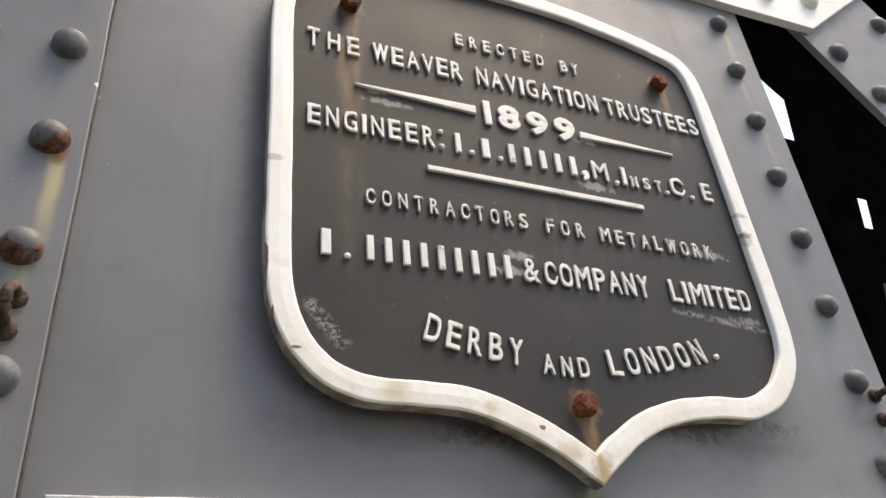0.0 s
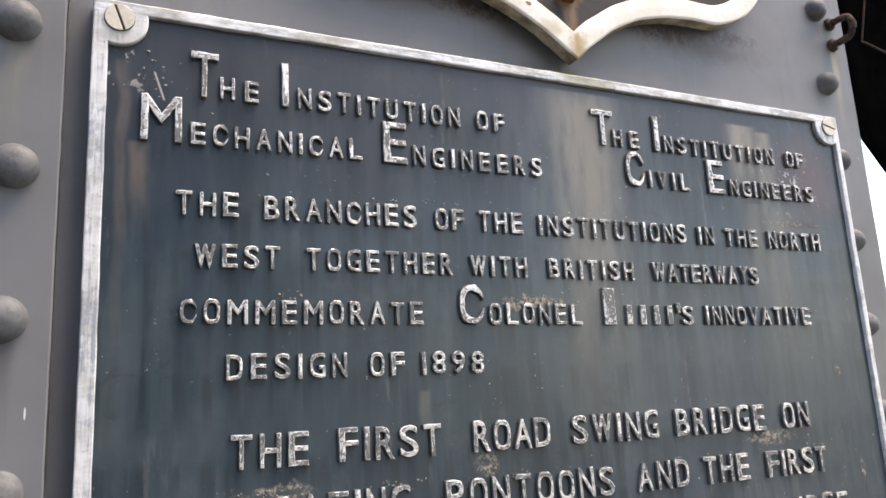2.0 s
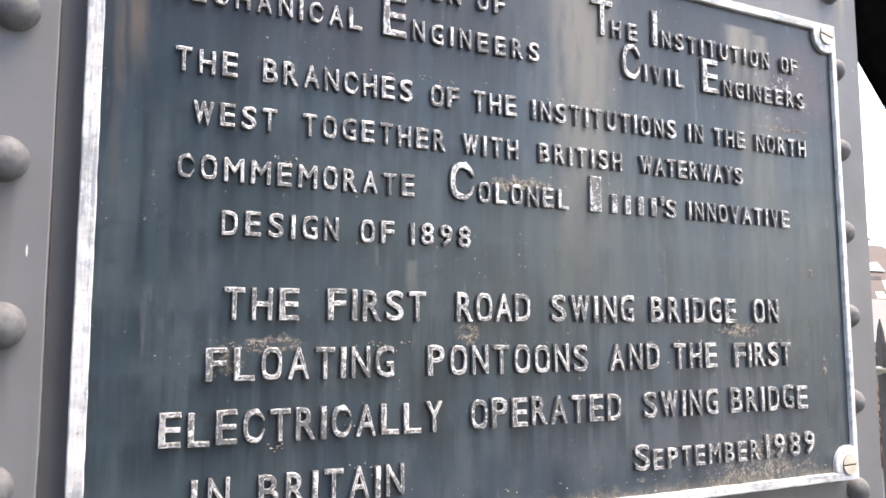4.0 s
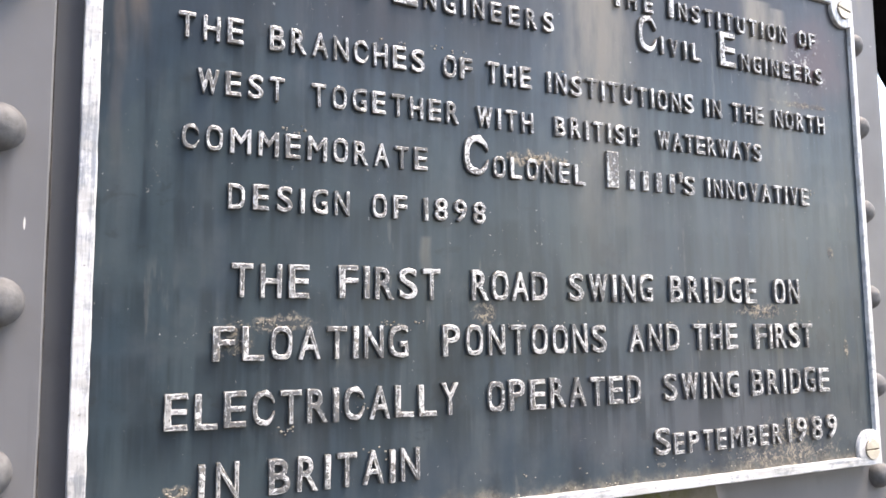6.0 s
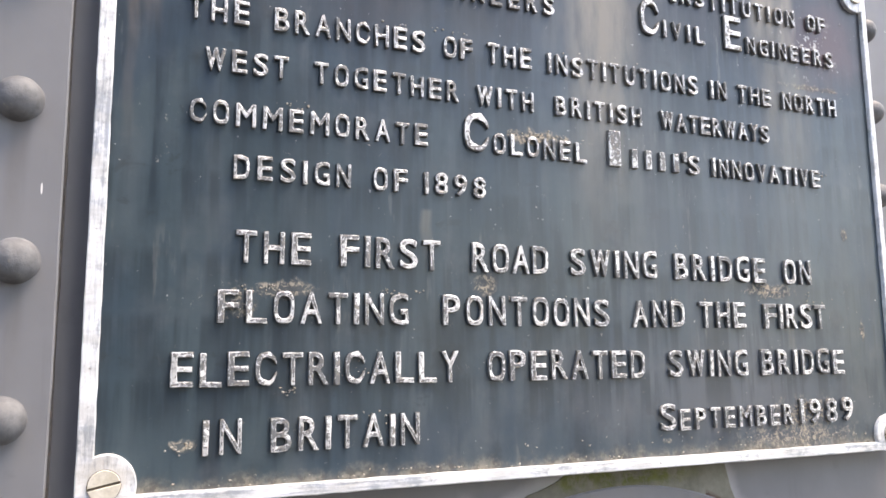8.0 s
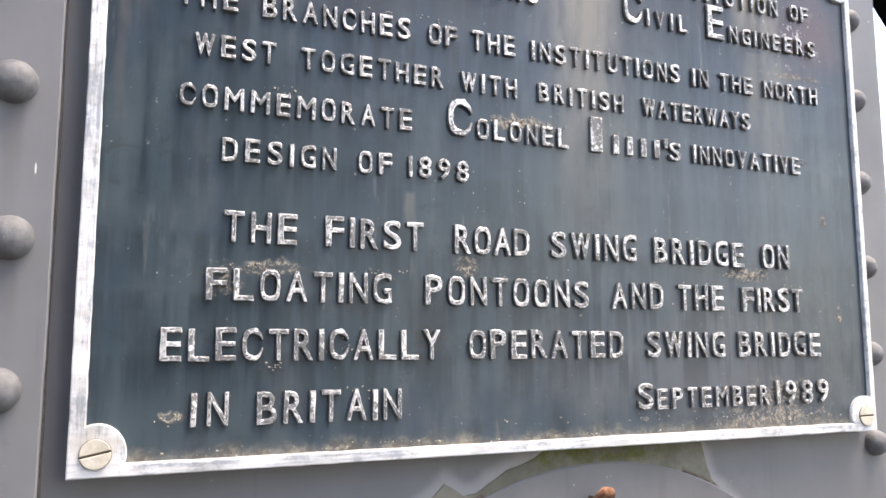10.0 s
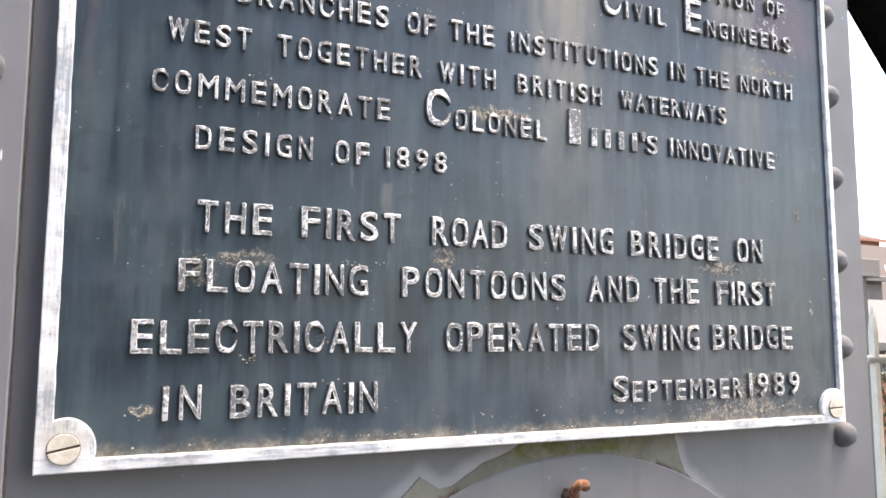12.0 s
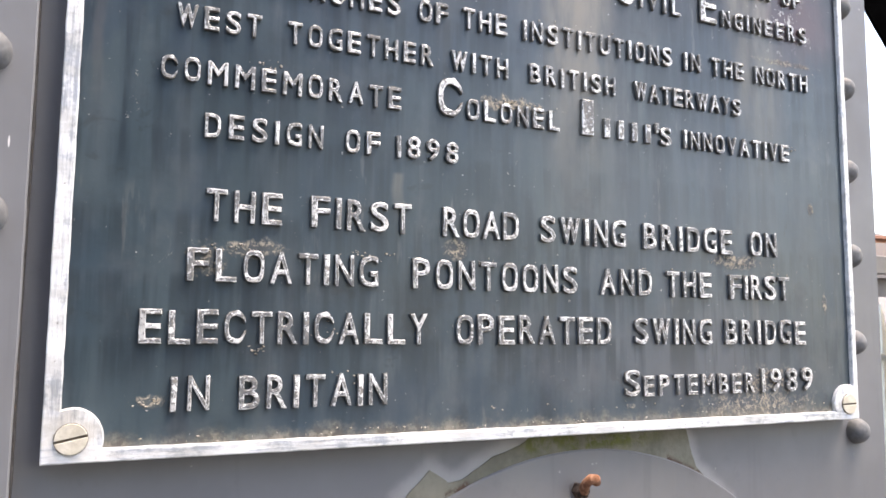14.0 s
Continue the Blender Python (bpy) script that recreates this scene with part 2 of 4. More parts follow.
def white_paint(name, stains=True):
    s = Shade(name)
    n = s.noise(24, 5, 0.65)
    c = s.mix(s.ramp(n, 0.35, 0.7), (0.885, 0.875, 0.84), (0.84, 0.825, 0.775))
    c = s.mix(s.op("MULTIPLY", s.ramp(s.noise(80, 4, 0.7), 0.58, 0.78), 0.35), c, (0.6, 0.55, 0.46))
    c = s.mix(s.ramp(s.noise(95, 4, 0.65), 0.715, 0.74, 0, 0.85), c, (0.2, 0.15, 0.12))
    c = s.mix(s.op("MULTIPLY", s.ramp(s.noise(6, 3), 0.48, 0.72), 0.25), c, (0.82, 0.77, 0.62))
    if stains:
        low = s.op("MULTIPLY", s.ramp(s.xyz()[2], 2.0, 2.12, 1, 0), s.ramp(s.noise(20, 5, 0.7), 0.3, 0.65))
        c = s.mix(s.op("MULTIPLY", low, 0.45), c, (0.72, 0.62, 0.42))
        yellow = s.many("MAXIMUM", s.op("MULTIPLY", s.spot(0.429, 1.948, 0.016, 0.03, 0.5, 70, 0.95), 0.9), s.op("MULTIPLY", s.spot(0.235, 2.01, 0.02, 0.02, 0.5, 40, 0.9), 0.5), s.op("MULTIPLY", s.spot(0.40, 1.965, 0.02, 0.012, 0.6, 60, 0.9), 0.4), s.op("MULTIPLY", s.spot(0.325, 2.0, 0.012, 0.01, 0.6, 60, 0.9), 0.4))
        yellow = s.op("MAXIMUM", yellow, s.op("MULTIPLY", s.spot(0.4275, 1.95, 0.009, 0.028, 0.4, 90, 0.8), 0.95))
        c = s.mix(s.op("MULTIPLY", yellow, 0.9), c, (0.38, 0.23, 0.06))
        chips = s.many("MAXIMUM", s.spot(0.1195, 2.12, 0.0045, 0.028, 0.5, 110, 0.3), s.spot(0.1285, 2.07, 0.0016, 0.012, 0.4, 120, 0.3), s.spot(0.372, 1.985, 0.0035, 0.003, 0.8, 160, 0.4),
                       s.spot(0.149, 2.042, 0.005, 0.0015, 0.4, 150, 0.3), s.spot(0.699, 2.245, 0.006, 0.004, 0.6, 150, 0.2))
        c = s.mix(chips, c, (0.19, 0.095, 0.065))
        grey = s.many("MAXIMUM", s.spot(0.7, 2.275, 0.014, 0.004, 0.7, 120, 0.3), s.spot(0.698, 2.24, 0.012, 0.012, 0.8, 120, 0.4), s.spot(0.125, 2.237, 0.01, 0.004, 0.7, 120, 0.3))
        c = s.mix(s.op("MULTIPLY", grey, 0.6), c, (0.36, 0.31, 0.25))
    return s.done(c, s.ramp(n, 0.3, 0.7, 0.4, 0.6), 0, s.op("ADD", n, s.noise(130, 4)), 0.16, 0.001)


def letter_white():
    """White paint on raised letters, thin and dirty in places."""
    s = Shade("letter_white_paint")
    geo = s.tree.nodes.new("ShaderNodeNewGeometry")
    at = geo.outputs["Position"]
    n = s.node("ShaderNodeTexNoise", Vector=at, Scale=150.0, Detail=4.0, Roughness=0.65).outputs["Fac"]
    patch = s.node("ShaderNodeTexNoise", Vector=at, Scale=22.0, Detail=3.0, Roughness=0.6).outputs["Fac"]
    c = s.mix(s.ramp(patch, 0.35, 0.7), (0.8, 0.78, 0.735), (0.68, 0.66, 0.61))
    c = s.mix(s.ramp(s.op("ADD", n, s.op("MULTIPLY", s.op("SUBTRACT", patch, 0.5), 0.5)), 0.62, 0.74, 0, 0.8), c, (0.2, 0.17, 0.14))
    return s.done(c, 0.5, 0, n, 0.4, 0.0012)


def letter_thin():
    """The smaller letters whose white has mostly weathered off the upper edges."""
    s = Shade("letter_worn_white_paint")
    at = s.tree.nodes.new("ShaderNodeNewGeometry").outputs["Position"]
    n = s.node("ShaderNodeTexNoise", Vector=at, Scale=120.0, Detail=4.0, Roughness=0.7).outputs["Fac"]
    c = s.mix(s.ramp(n, 0.52, 0.66), (0.74, 0.72, 0.66), (0.14, 0.12, 0.1))
    return s.done(c, 0.55, 0, n, 0.4, 0.0012)


def plaque_blue():
    s = Shade("plaque_dark_blue_paint")
    x, _, z = s.xyz()
    big = s.noise(6, 5, 0.6)
    runs = s.noise(19, 4, 0.6, stretch=(1, 1, 0.14))
    thin = s.noise(75, 3, 0.6, stretch=(1, 1, 0.06))
    c = s.mix(s.ramp(big, 0.3, 0.7), (0.033, 0.054, 0.064), (0.05, 0.075, 0.088))
    c = s.mix(s.op("MULTIPLY", s.ramp(s.noise(4.5, 3, 0.5), 0.42, 0.6), 0.6), c, (0.026, 0.05, 0.075))
    c = s.mix(s.op("MULTIPLY", s.ramp(runs, 0.48, 0.7), 0.55), c, (0.088, 0.108, 0.118))
    c = s.mix(s.op("MULTIPLY", s.ramp(thin, 0.52, 0.74), 0.22), c, (0.12, 0.13, 0.138))
    c = s.mix(s.op("MULTIPLY", s.ramp(s.noise(30, 4, 0.6, stretch=(1, 1, 0.16)), 0.47, 0.66), 0.75), c, (0.015, 0.026, 0.037))
    c = s.mix(s.op("MULTIPLY", s.ramp(s.noise(17, 5, 0.65), 0.5, 0.68), 0.45), c, (0.026, 0.036, 0.044))
    c = s.mix(s.op("MULTIPLY", s.ramp(s.noise(34, 4, 0.6, warp=0.5), 0.62, 0.68), 0.4), c, (0.024, 0.03, 0.034))
    c = s.mix(s.op("MULTIPLY", s.ramp(s.noise(11, 5, 0.7), 0.48, 0.72), 0.4), c, (0.1, 0.11, 0.118))
    murk = s.op("MULTIPLY", s.ramp(s.op("ADD", z, s.op("MULTIPLY", s.op("SUBTRACT", s.noise(7, 5, 0.65), 0.5), 0.22)), 1.74, 1.86), s.ramp(s.noise(12, 4, 0.6), 0.25, 0.6, 0.45, 1))
    c = s.mix(s.op("MULTIPLY", murk, 0.72), c, (0.034, 0.032, 0.037))
    navy = s.ramp(s.noise(9, 5, 0.65, stretch=(1, 1, 0.55), warp=0.4), 0.5, 0.64)
    c = s.mix(s.op("MULTIPLY", navy, 0.5), c, (0.018, 0.038, 0.062))
    petrol = s.op("MULTIPLY", s.spot(0.2, 1.63, 0.24, 0.13, 0.55, 8, 0.95), s.ramp(s.noise(22, 4, 0.6, stretch=(1, 1, 0.3)), 0.3, 0.62, 0.3, 1))
    c = s.mix(s.op("MULTIPLY", petrol, 0.6), c, (0.012, 0.027, 0.038))
    damp = s.op("MULTIPLY", s.spot(0.46, 1.435, 0.17, 0.03, 0.5, 12, 0.9), s.ramp(s.noise(48, 2, 0.5), 0.56, 0.6))
    c = s.mix(s.op("MULTIPLY", damp, 0.55), c, (0.022, 0.03, 0.036))
    # broad paler blue-grey patch low on the right
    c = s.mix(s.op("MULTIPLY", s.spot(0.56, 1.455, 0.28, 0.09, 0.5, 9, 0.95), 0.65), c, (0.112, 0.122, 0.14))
    # dark runs that start under each line of letters
    comb = s.ramp(s.noise(62, 3, 0.6, stretch=(1, 1, 0.06)), 0.44, 0.6)
    under = s.many("MAXIMUM", *[s.op("MULTIPLY", s.ramp(z, z0 - 0.05, z0 - 0.004), s.ramp(z, z0, z0 + 0.012, 1, 0)) for z0 in (1.848, 1.808, 1.751, 1.711, 1.667, 1.625, 1.56, 1.513, 1.466)])
    c = s.mix(s.op("MULTIPLY", s.op("MULTIPLY", comb, under), 0.62), c, (0.012, 0.022, 0.03))
    # sheen on the right half put into the colour, in vertical streaks
    painted_sheen = s.op("MULTIPLY", s.spot(0.6, 1.6, 0.24, 0.2, 0.5, 6, 0.95), s.ramp(s.noise(24, 4, 0.6, stretch=(1, 1, 0.15)), 0.35, 0.65, 0.2, 1))
    c = s.mix(s.op("MULTIPLY", painted_sheen, 0.4), c, (0.088, 0.106, 0.13))
    drips = s.op("MULTIPLY", s.ramp(s.noise(50, 4, 0.7, stretch=(1, 1, 0.16)), 0.6, 0.68), s.ramp(s.noise(8, 3), 0.48, 0.6))
    c = s.mix(s.op("MULTIPLY", drips, 0.25), c, (0.19, 0.19, 0.18))
    drop = s.many("MAXIMUM", s.streak(0.640, 1.868, 0.05, 0.008, 0.002), s.streak(0.656, 1.865, 0.035, 0.006, 0.002), s.streak(0.672, 1.872, 0.07, 0.007, 0.002), s.streak(0.69, 1.868, 0.04, 0.005, 0.002))
    c = s.mix(s.op("MULTIPLY", drop, 0.5), c, (0.33, 0.3, 0.26))
    broad = s.op("MULTIPLY", s.streak(0.435, 1.9, 0.44, 0.12, 0.006, 0.9), s.ramp(s.noise(30, 4, 0.6, stretch=(1, 1, 0.1)), 0.3, 0.65, 0.45, 1))
    c = s.mix(s.op("MULTIPLY", broad, 0.55), c, (0.12, 0.132, 0.138))
    pale = s.many("MAXIMUM", s.op("MULTIPLY", s.streak(0.43, 1.9, 0.36, 0.055, 0.004, 0.8), 0.85), s.op("MULTIPLY", s.streak(0.645, 1.89, 0.11, 0.03, 0.002, 0.9), 1.0), s.op("MULTIPLY", s.streak(0.676, 1.885, 0.16, 0.02, 0.002, 0.9), 0.85),
                  s.op("MULTIPLY", s.streak(0.672, 1.8, 0.2, 0.05, 0.004, 0.8), 0.42), s.op("MULTIPLY", s.streak(0.655, 1.53, 0.06, 0.006), 0.7), s.op("MULTIPLY", s.streak(0.245, 1.61, 0.05, 0.008), 0.3))
    c = s.mix(pale, c, (0.235, 0.215, 0.175))
    c = s.mix(s.op("MULTIPLY", s.spot(0.735, 1.835, 0.07, 0.085, 0.4, 14, 0.9), 0.85), c, (0.085, 0.05, 0.055))
    dz = s.op("SUBTRACT", z, 1.854)
    slant = s.op("ABSOLUTE", s.op("ADD", s.op("SUBTRACT", x, 0.0305), s.op("MULTIPLY", dz, 0.33)))
    scratch = s.op("MULTIPLY", s.ramp(slant, 0.0004, 0.0012, 1, 0), s.ramp(s.op("ABSOLUTE", dz), 0.010, 0.0125, 1, 0))
    c = s.mix(s.op("MULTIPLY", scratch, 0.85), c, (0.48, 0.44, 0.42))
    left = s.many("MAXIMUM", s.op("MULTIPLY", s.streak(0.018, 1.805, 0.08, 0.011), 0.55), s.op("MULTIPLY", s.streak(0.004, 1.87, 0.3, 0.006), 0.4))
    c = s.mix(left, c, (0.2, 0.16, 0.13))
    # dirt lying along the bottom edge and crusted over some letters
    dirt = s.op("MULTIPLY", s.ramp(s.op("ADD", z, s.op("MULTIPLY", s.op("SUBTRACT", s.noise(45, 5, 0.7), 0.5), -0.036)), 1.386, 1.405, 1, 0), 0.85)
    crust = s.many("MAXIMUM", s.spot(0.655, 1.405, 0.1, 0.016, 0.7, 50, 0.8), s.spot(0.63, 1.552, 0.035, 0.009, 0.6, 90, 0.5), s.spot(0.3, 1.549, 0.014, 0.012, 0.35, 60, 0.6), s.spot(0.052, 1.424, 0.01, 0.006, 0.6, 110, 0.5),
                   s.op("MULTIPLY", s.spot(0.125, 1.541, 0.03, 0.008, 0.8, 90, 0.5), 0.8), s.op("MULTIPLY", s.spot(0.088, 1.53, 0.016, 0.016, 0.8, 100, 0.5), 0.7), s.spot(0.665, 1.424, 0.05, 0.022, 0.8, 70, 0.8), s.spot(0.36, 1.687, 0.04, 0.008, 0.9, 100, 0.5),
                   s.spot(0.76, 1.51, 0.004, 0.014, 0.5, 80, 0.4), s.spot(0.743, 1.617, 0.006, 0.007, 0.5, 120, 0.4), s.op("MULTIPLY", s.spot(0.71, 1.781, 0.05, 0.004, 0.9, 120, 0.6), 0.7), s.spot(0.488, 1.407, 0.007, 0.003, 0.5, 120, 0.4))
    crumbs = s.op("MULTIPLY", crust, s.ramp(s.noise(210, 4, 0.75, warp=0.6), 0.48, 0.6, 0.1, 1))
    c = s.mix(dirt, c, s.mix(s.ramp(s.noise(150, 4, 0.7), 0.4, 0.62), (0.11, 0.094, 0.07), (0.27, 0.243, 0.19)))
    c = s.mix(s.op("MULTIPLY", crumbs, 0.85), c, s.mix(s.noise(120, 4), (0.3, 0.25, 0.17), (0.58, 0.5, 0.39)))
    rows = s.op("MULTIPLY", s.ramp(s.noise(20, 3), 0.5, 0.62), s.ramp(s.noise(170, 5, 0.8), 0.655, 0.69))
    c = s.mix(s.op("MULTIPLY", rows, 0.6), c, (0.42, 0.39, 0.34))
    specks = s.op("MULTIPLY", s.ramp(s.noise(230, 2, 0.5), 0.72, 0.75), s.ramp(s.noise(16, 2), 0.45, 0.6))
    c = s.mix(s.op("MULTIPLY", specks, 0.75), c, (0.5, 0.5, 0.48))
    chips = s.op("MULTIPLY", s.ramp(s.noise(110, 3, 0.6), 0.6, 0.66), s.many("MAXIMUM", s.spot(0.0, 1.87, 0.04, 0.035, 0.4, 20, 0.8), s.spot(0.7, 1.83, 0.07, 0.05, 0.4, 20, 0.8)))
    c = s.mix(s.op("MULTIPLY", chips, 0.8), c, (0.5, 0.47, 0.43))
    h = s.op("ADD", s.op("MULTIPLY", s.noise(140, 4, 0.6), 0.4), s.op("ADD", s.op("MULTIPLY", big, 2.0), s.op("MULTIPLY", s.op("MAXIMUM", dirt, crust), 0.6)))
    rough = s.op("ADD", s.ramp(runs, 0.35, 0.7, 0.3, 0.44), s.op("MULTIPLY", s.op("MAXIMUM", dirt, crust), 0.4))
    return s.done(c, rough, 0, h, 0.2, 0.0012)


def bare_metal(name, clean=0.5, bright=(0.80, 0.80, 0.79), world_space=True, lustre=0.75, grain=130.0):
    """Polished aluminium with remains of dark paint, oxide and dirt."""
    s = Shade(name)
    at = s.tree.nodes.new("ShaderNodeNewGeometry").outputs["Position"] if world_space else s.place
    n = s.node("ShaderNodeTexNoise", Vector=at, Scale=grain, Detail=5.0, Roughness=0.7).outputs["Fac"]
    patch = s.node("ShaderNodeTexNoise", Vector=at, Scale=28.0, Detail=3.0, Roughness=0.6).outputs["Fac"]
    mixed = s.op("ADD", n, s.op("MULTIPLY", s.op("SUBTRACT", patch, 0.5), 0.7))
    c = s.mix(s.ramp(n, 0.35, 0.65), bright, tuple(v * 0.72 for v in bright))
    worn = s.ramp(mixed, clean, clean + 0.11)
    c = s.mix(s.op("MULTIPLY", worn, 0.85), c, s.mix(s.ramp(n, 0.5, 0.7), (0.06, 0.068, 0.075), (0.2, 0.175, 0.14)))
    return s.done(c, s.op("ADD", s.ramp(n, 0.3, 0.7, 0.26, 0.42), s.op("MULTIPLY", worn, 0.25)), s.ramp(worn, 0, 1, lustre, 0.1), n, 0.35, 0.0012)


def brushed_rim():
    """The filed aluminium rim: scratched along its length, dull and stained in places."""
    s = Shade("filed_aluminium_rim")
    z = s.xyz()[2]
    upright = s.op("MULTIPLY", s.ramp(z, 1.394, 1.397), s.ramp(z, 1.905, 1.908, 1, 0))
    along_x = s.noise(330, 5, 0.7, stretch=(0.07, 1, 1))
    along_z = s.noise(330, 5, 0.7, stretch=(1, 1, 0.07))
    n = s.op("ADD", s.op("MULTIPLY", upright, along_z), s.op("MULTIPLY", s.op("SUBTRACT", 1.0, upright), along_x))
    patch = s.noise(22, 4, 0.65)
    c = s.mix(s.ramp(n, 0.42, 0.7), (0.78, 0.785, 0.785), (0.56, 0.585, 0.62))
    mottle = s.op("ADD", s.op("MULTIPLY", n, 0.5), s.op("MULTIPLY", s.noise(95, 5, 0.7), 0.5))
    c = s.mix(s.ramp(s.op("ADD", mottle, s.op("MULTIPLY", s.op("SUBTRACT", patch, 0.5), 0.75)), 0.5, 0.64, 0, 0.8), c, (0.33, 0.365, 0.41))
    c = s.mix(s.ramp(s.noise(190, 5, 0.75), 0.63, 0.7, 0, 0.8), c, (0.16, 0.14, 0.12))
    # dirt on the rim, heavier along the top
    grime_shade = s.op("MULTIPLY", s.ramp(s.noise(60, 5, 0.7, stretch=(0.35, 1, 1)), 0.42, 0.62), s.ramp(z, 1.9, 1.907, 0.35, 0.75))
    c = s.mix(grime_shade, c, (0.3, 0.29, 0.24))
    c = s.mix(s.op("MULTIPLY", s.spot(0.43, 1.914, 0.06, 0.014, 0.6, 50, 0.9), 0.65), c, (0.27, 0.25, 0.11))
    corners = s.many("MAXIMUM", s.spot(-0.001, 1.403, 0.03, 0.03, 0.5, 70, 0.9), s.spot(0.745, 1.89, 0.03, 0.03, 0.5, 70, 0.9), s.spot(0.0, 1.89, 0.026, 0.026, 0.5, 70, 0.9))
    c = s.mix(s.op("MULTIPLY", corners, 0.45), c, (0.4, 0.35, 0.27))
    return s.done(c, s.ramp(n, 0.3, 0.7, 0.38, 0.58), s.ramp(patch, 0.4, 0.65, 0.0, 0.35), mottle, 0.5, 0.0014)


def plain(name, a, b, scale=20, rough=0.6, bump=0.3, depth=0.004, stretch=None, metal=0.0, spec=0.5):
    s = Shade(name)
    n = s.noise(scale, 5, 0.65, stretch)
    c = s.mix(s.ramp(n, 0.32, 0.68), a, b)
    c = s.mix(s.ramp(s.noise(scale * 6, 3), 0.45, 0.75, 0, 0.35), c, tuple((p + q) * 0.32 for p, q in zip(a, b)))
    return s.done(c, s.ramp(n, 0.3, 0.7, rough - 0.08, rough + 0.08), metal, n, bump, depth, spec)


WALL = steel_paint("grey_steel_paint")
OLD_COAT = old_coat()
STEEL = steel_paint("grey_steel_paint_plain", marks=False, tint=(0.168, 0.168, 0.17))
RIVET = rivet_paint("rivet_grey_paint")
RIVET_RUSTY = rivet_paint("rivet_rusty_paint", 0.55)
RUST = rust("rusty_iron")
RUST_DARK = rust("dark_rusty_iron", (0.035, 0.026, 0.022), (0.12, 0.08, 0.06))
RUST_RED = rust("red_rusty_iron", (0.06, 0.018, 0.012), (0.25, 0.075, 0.035))
RUST_ORANGE = rust("orange_rusty_iron", (0.15, 0.06, 0.03), (0.37, 0.19, 0.12))
EDGE_SHADE = rust("strip_edge_shade", (0.045, 0.043, 0.043), (0.1, 0.095, 0.092))
SHIELD = shield_black()
WHITE = white_paint("white_border_paint")
GUSSET_WHITE = white_paint("white_gusset_paint", stains=False)
BORDER_SIDE = plain("dirty_cream_paint", (0.1, 0.07, 0.045), (0.46, 0.4, 0.29), 38, 0.7, 0.5, 0.002)
LETTER_WHITE, LETTER_THIN = letter_white(), letter_thin()
BLUE = plaque_blue()
RIM = brushed_rim()
LETTER_METAL = bare_metal("bare_letter_metal", 0.4, (0.62, 0.615, 0.6), lustre=0.3, grain=230.0)
LETTER_EDGE = bare_metal("bright_letter_edge", 0.48, (0.84, 0.835, 0.82), lustre=0.25, grain=200.0)
LETTER_SIDE = plain("letter_side_dirty_metal", (0.09, 0.093, 0.095), (0.24, 0.23, 0.21), 120, 0.5, 0.3, 0.001)
CRUMB = plain("dried_dirt", (0.22, 0.185, 0.14), (0.52, 0.48, 0.41), 300, 0.9)
BRASS = plain("tarnished_brass", (0.55, 0.5, 0.4), (0.7, 0.65, 0.55), 90, 0.45, 0.3, 0.001, metal=0.15)
SLOT = plain("screw_slot_dirt", (0.06, 0.05, 0.035), (0.16, 0.12, 0.08), 200, 0.8)
# deep shade of the portal put into the colour: near black, no gloss
SHADE_BLACK = plain("painted_shade_black", (0.0012, 0.0012, 0.0013), (0.003, 0.003, 0.003), 12, 0.95, 0.3, 0.002, spec=0.0)
ASPHALT = plain("asphalt", (0.04, 0.04, 0.042), (0.065, 0.064, 0.062), 30, 0.85, 0.5, 0.006)
STONE = plain("grey_stone", (0.2, 0.19, 0.18), (0.3, 0.285, 0.26), 2.5, 0.9)
# kept dark so the added wall bounces little light
BLOCKER_STONE = plain("light_blocker_stone", (0.06, 0.056, 0.052), (0.1, 0.094, 0.088), 2.5, 0.9)
FENCE = plain("white_fence_paint", (0.72, 0.7, 0.6), (0.8, 0.78, 0.69), 25, 0.45)
IRON_GREY = plain("dark_grey_iron_paint", (0.07, 0.066, 0.068), (0.11, 0.105, 0.105), 25, 0.6)
BRICK = plain("red_brick", (0.30, 0.13, 0.08), (0.42, 0.2, 0.13), 9, 0.85)
RENDERED = plain("cream_render", (0.15, 0.13, 0.122), (0.2, 0.178, 0.167), 3, 0.85)
TILE = plain("brown_roof_tile", (0.052, 0.04, 0.036), (0.085, 0.066, 0.06), 5, 0.8)
SLATE = plain("grey_slate", (0.1, 0.094, 0.09), (0.15, 0.142, 0.136), 5, 0.7)
PANE = plain("dark_window_pane", (0.015, 0.018, 0.02), (0.03, 0.034, 0.038), 4, 0.12, 0.02)
LEAF = plain("hedge_leaf", (0.035, 0.06, 0.018), (0.08, 0.11, 0.035), 7, 0.7)


# ---- building helpers ----
def thing(name, base, label, category, group="", kind=""):
    ob = new(name)
    ob.location = base
    ob.empty_display_size = 0.05
    return tagged(ob, label, category, group, kind)


def origin(ob):
    p = Vector(ob.location)
    while ob.parent:
        ob = ob.parent
        p += ob.location
    return p


def finish(name, bm, material, parent=None, label="", smooth=False):
    me = bpy.data.meshes.new(name)
    bmesh.ops.recalc_face_normals(bm, faces=bm.faces)
    bm.to_mesh(me)
    bm.free()
    me.materials.append(material)
    if smooth:
        for p in me.polygons:
            p.use_smooth = True
    ob = new(name, me)
    if parent:
        ob.parent = parent
        ob.location = -origin(parent)
    return tagged(ob, label)


part = finish


def piece(name, me, parent, where, turn=(0, 0, 0), scale=(1, 1, 1), label=""):
    """One more object on a shared mesh."""
    ob = new(name, me)
    ob.parent = parent
    ob.location = Vector(where) - origin(parent)
    ob.rotation_euler = turn
    ob.scale = scale
    return tagged(ob, label)


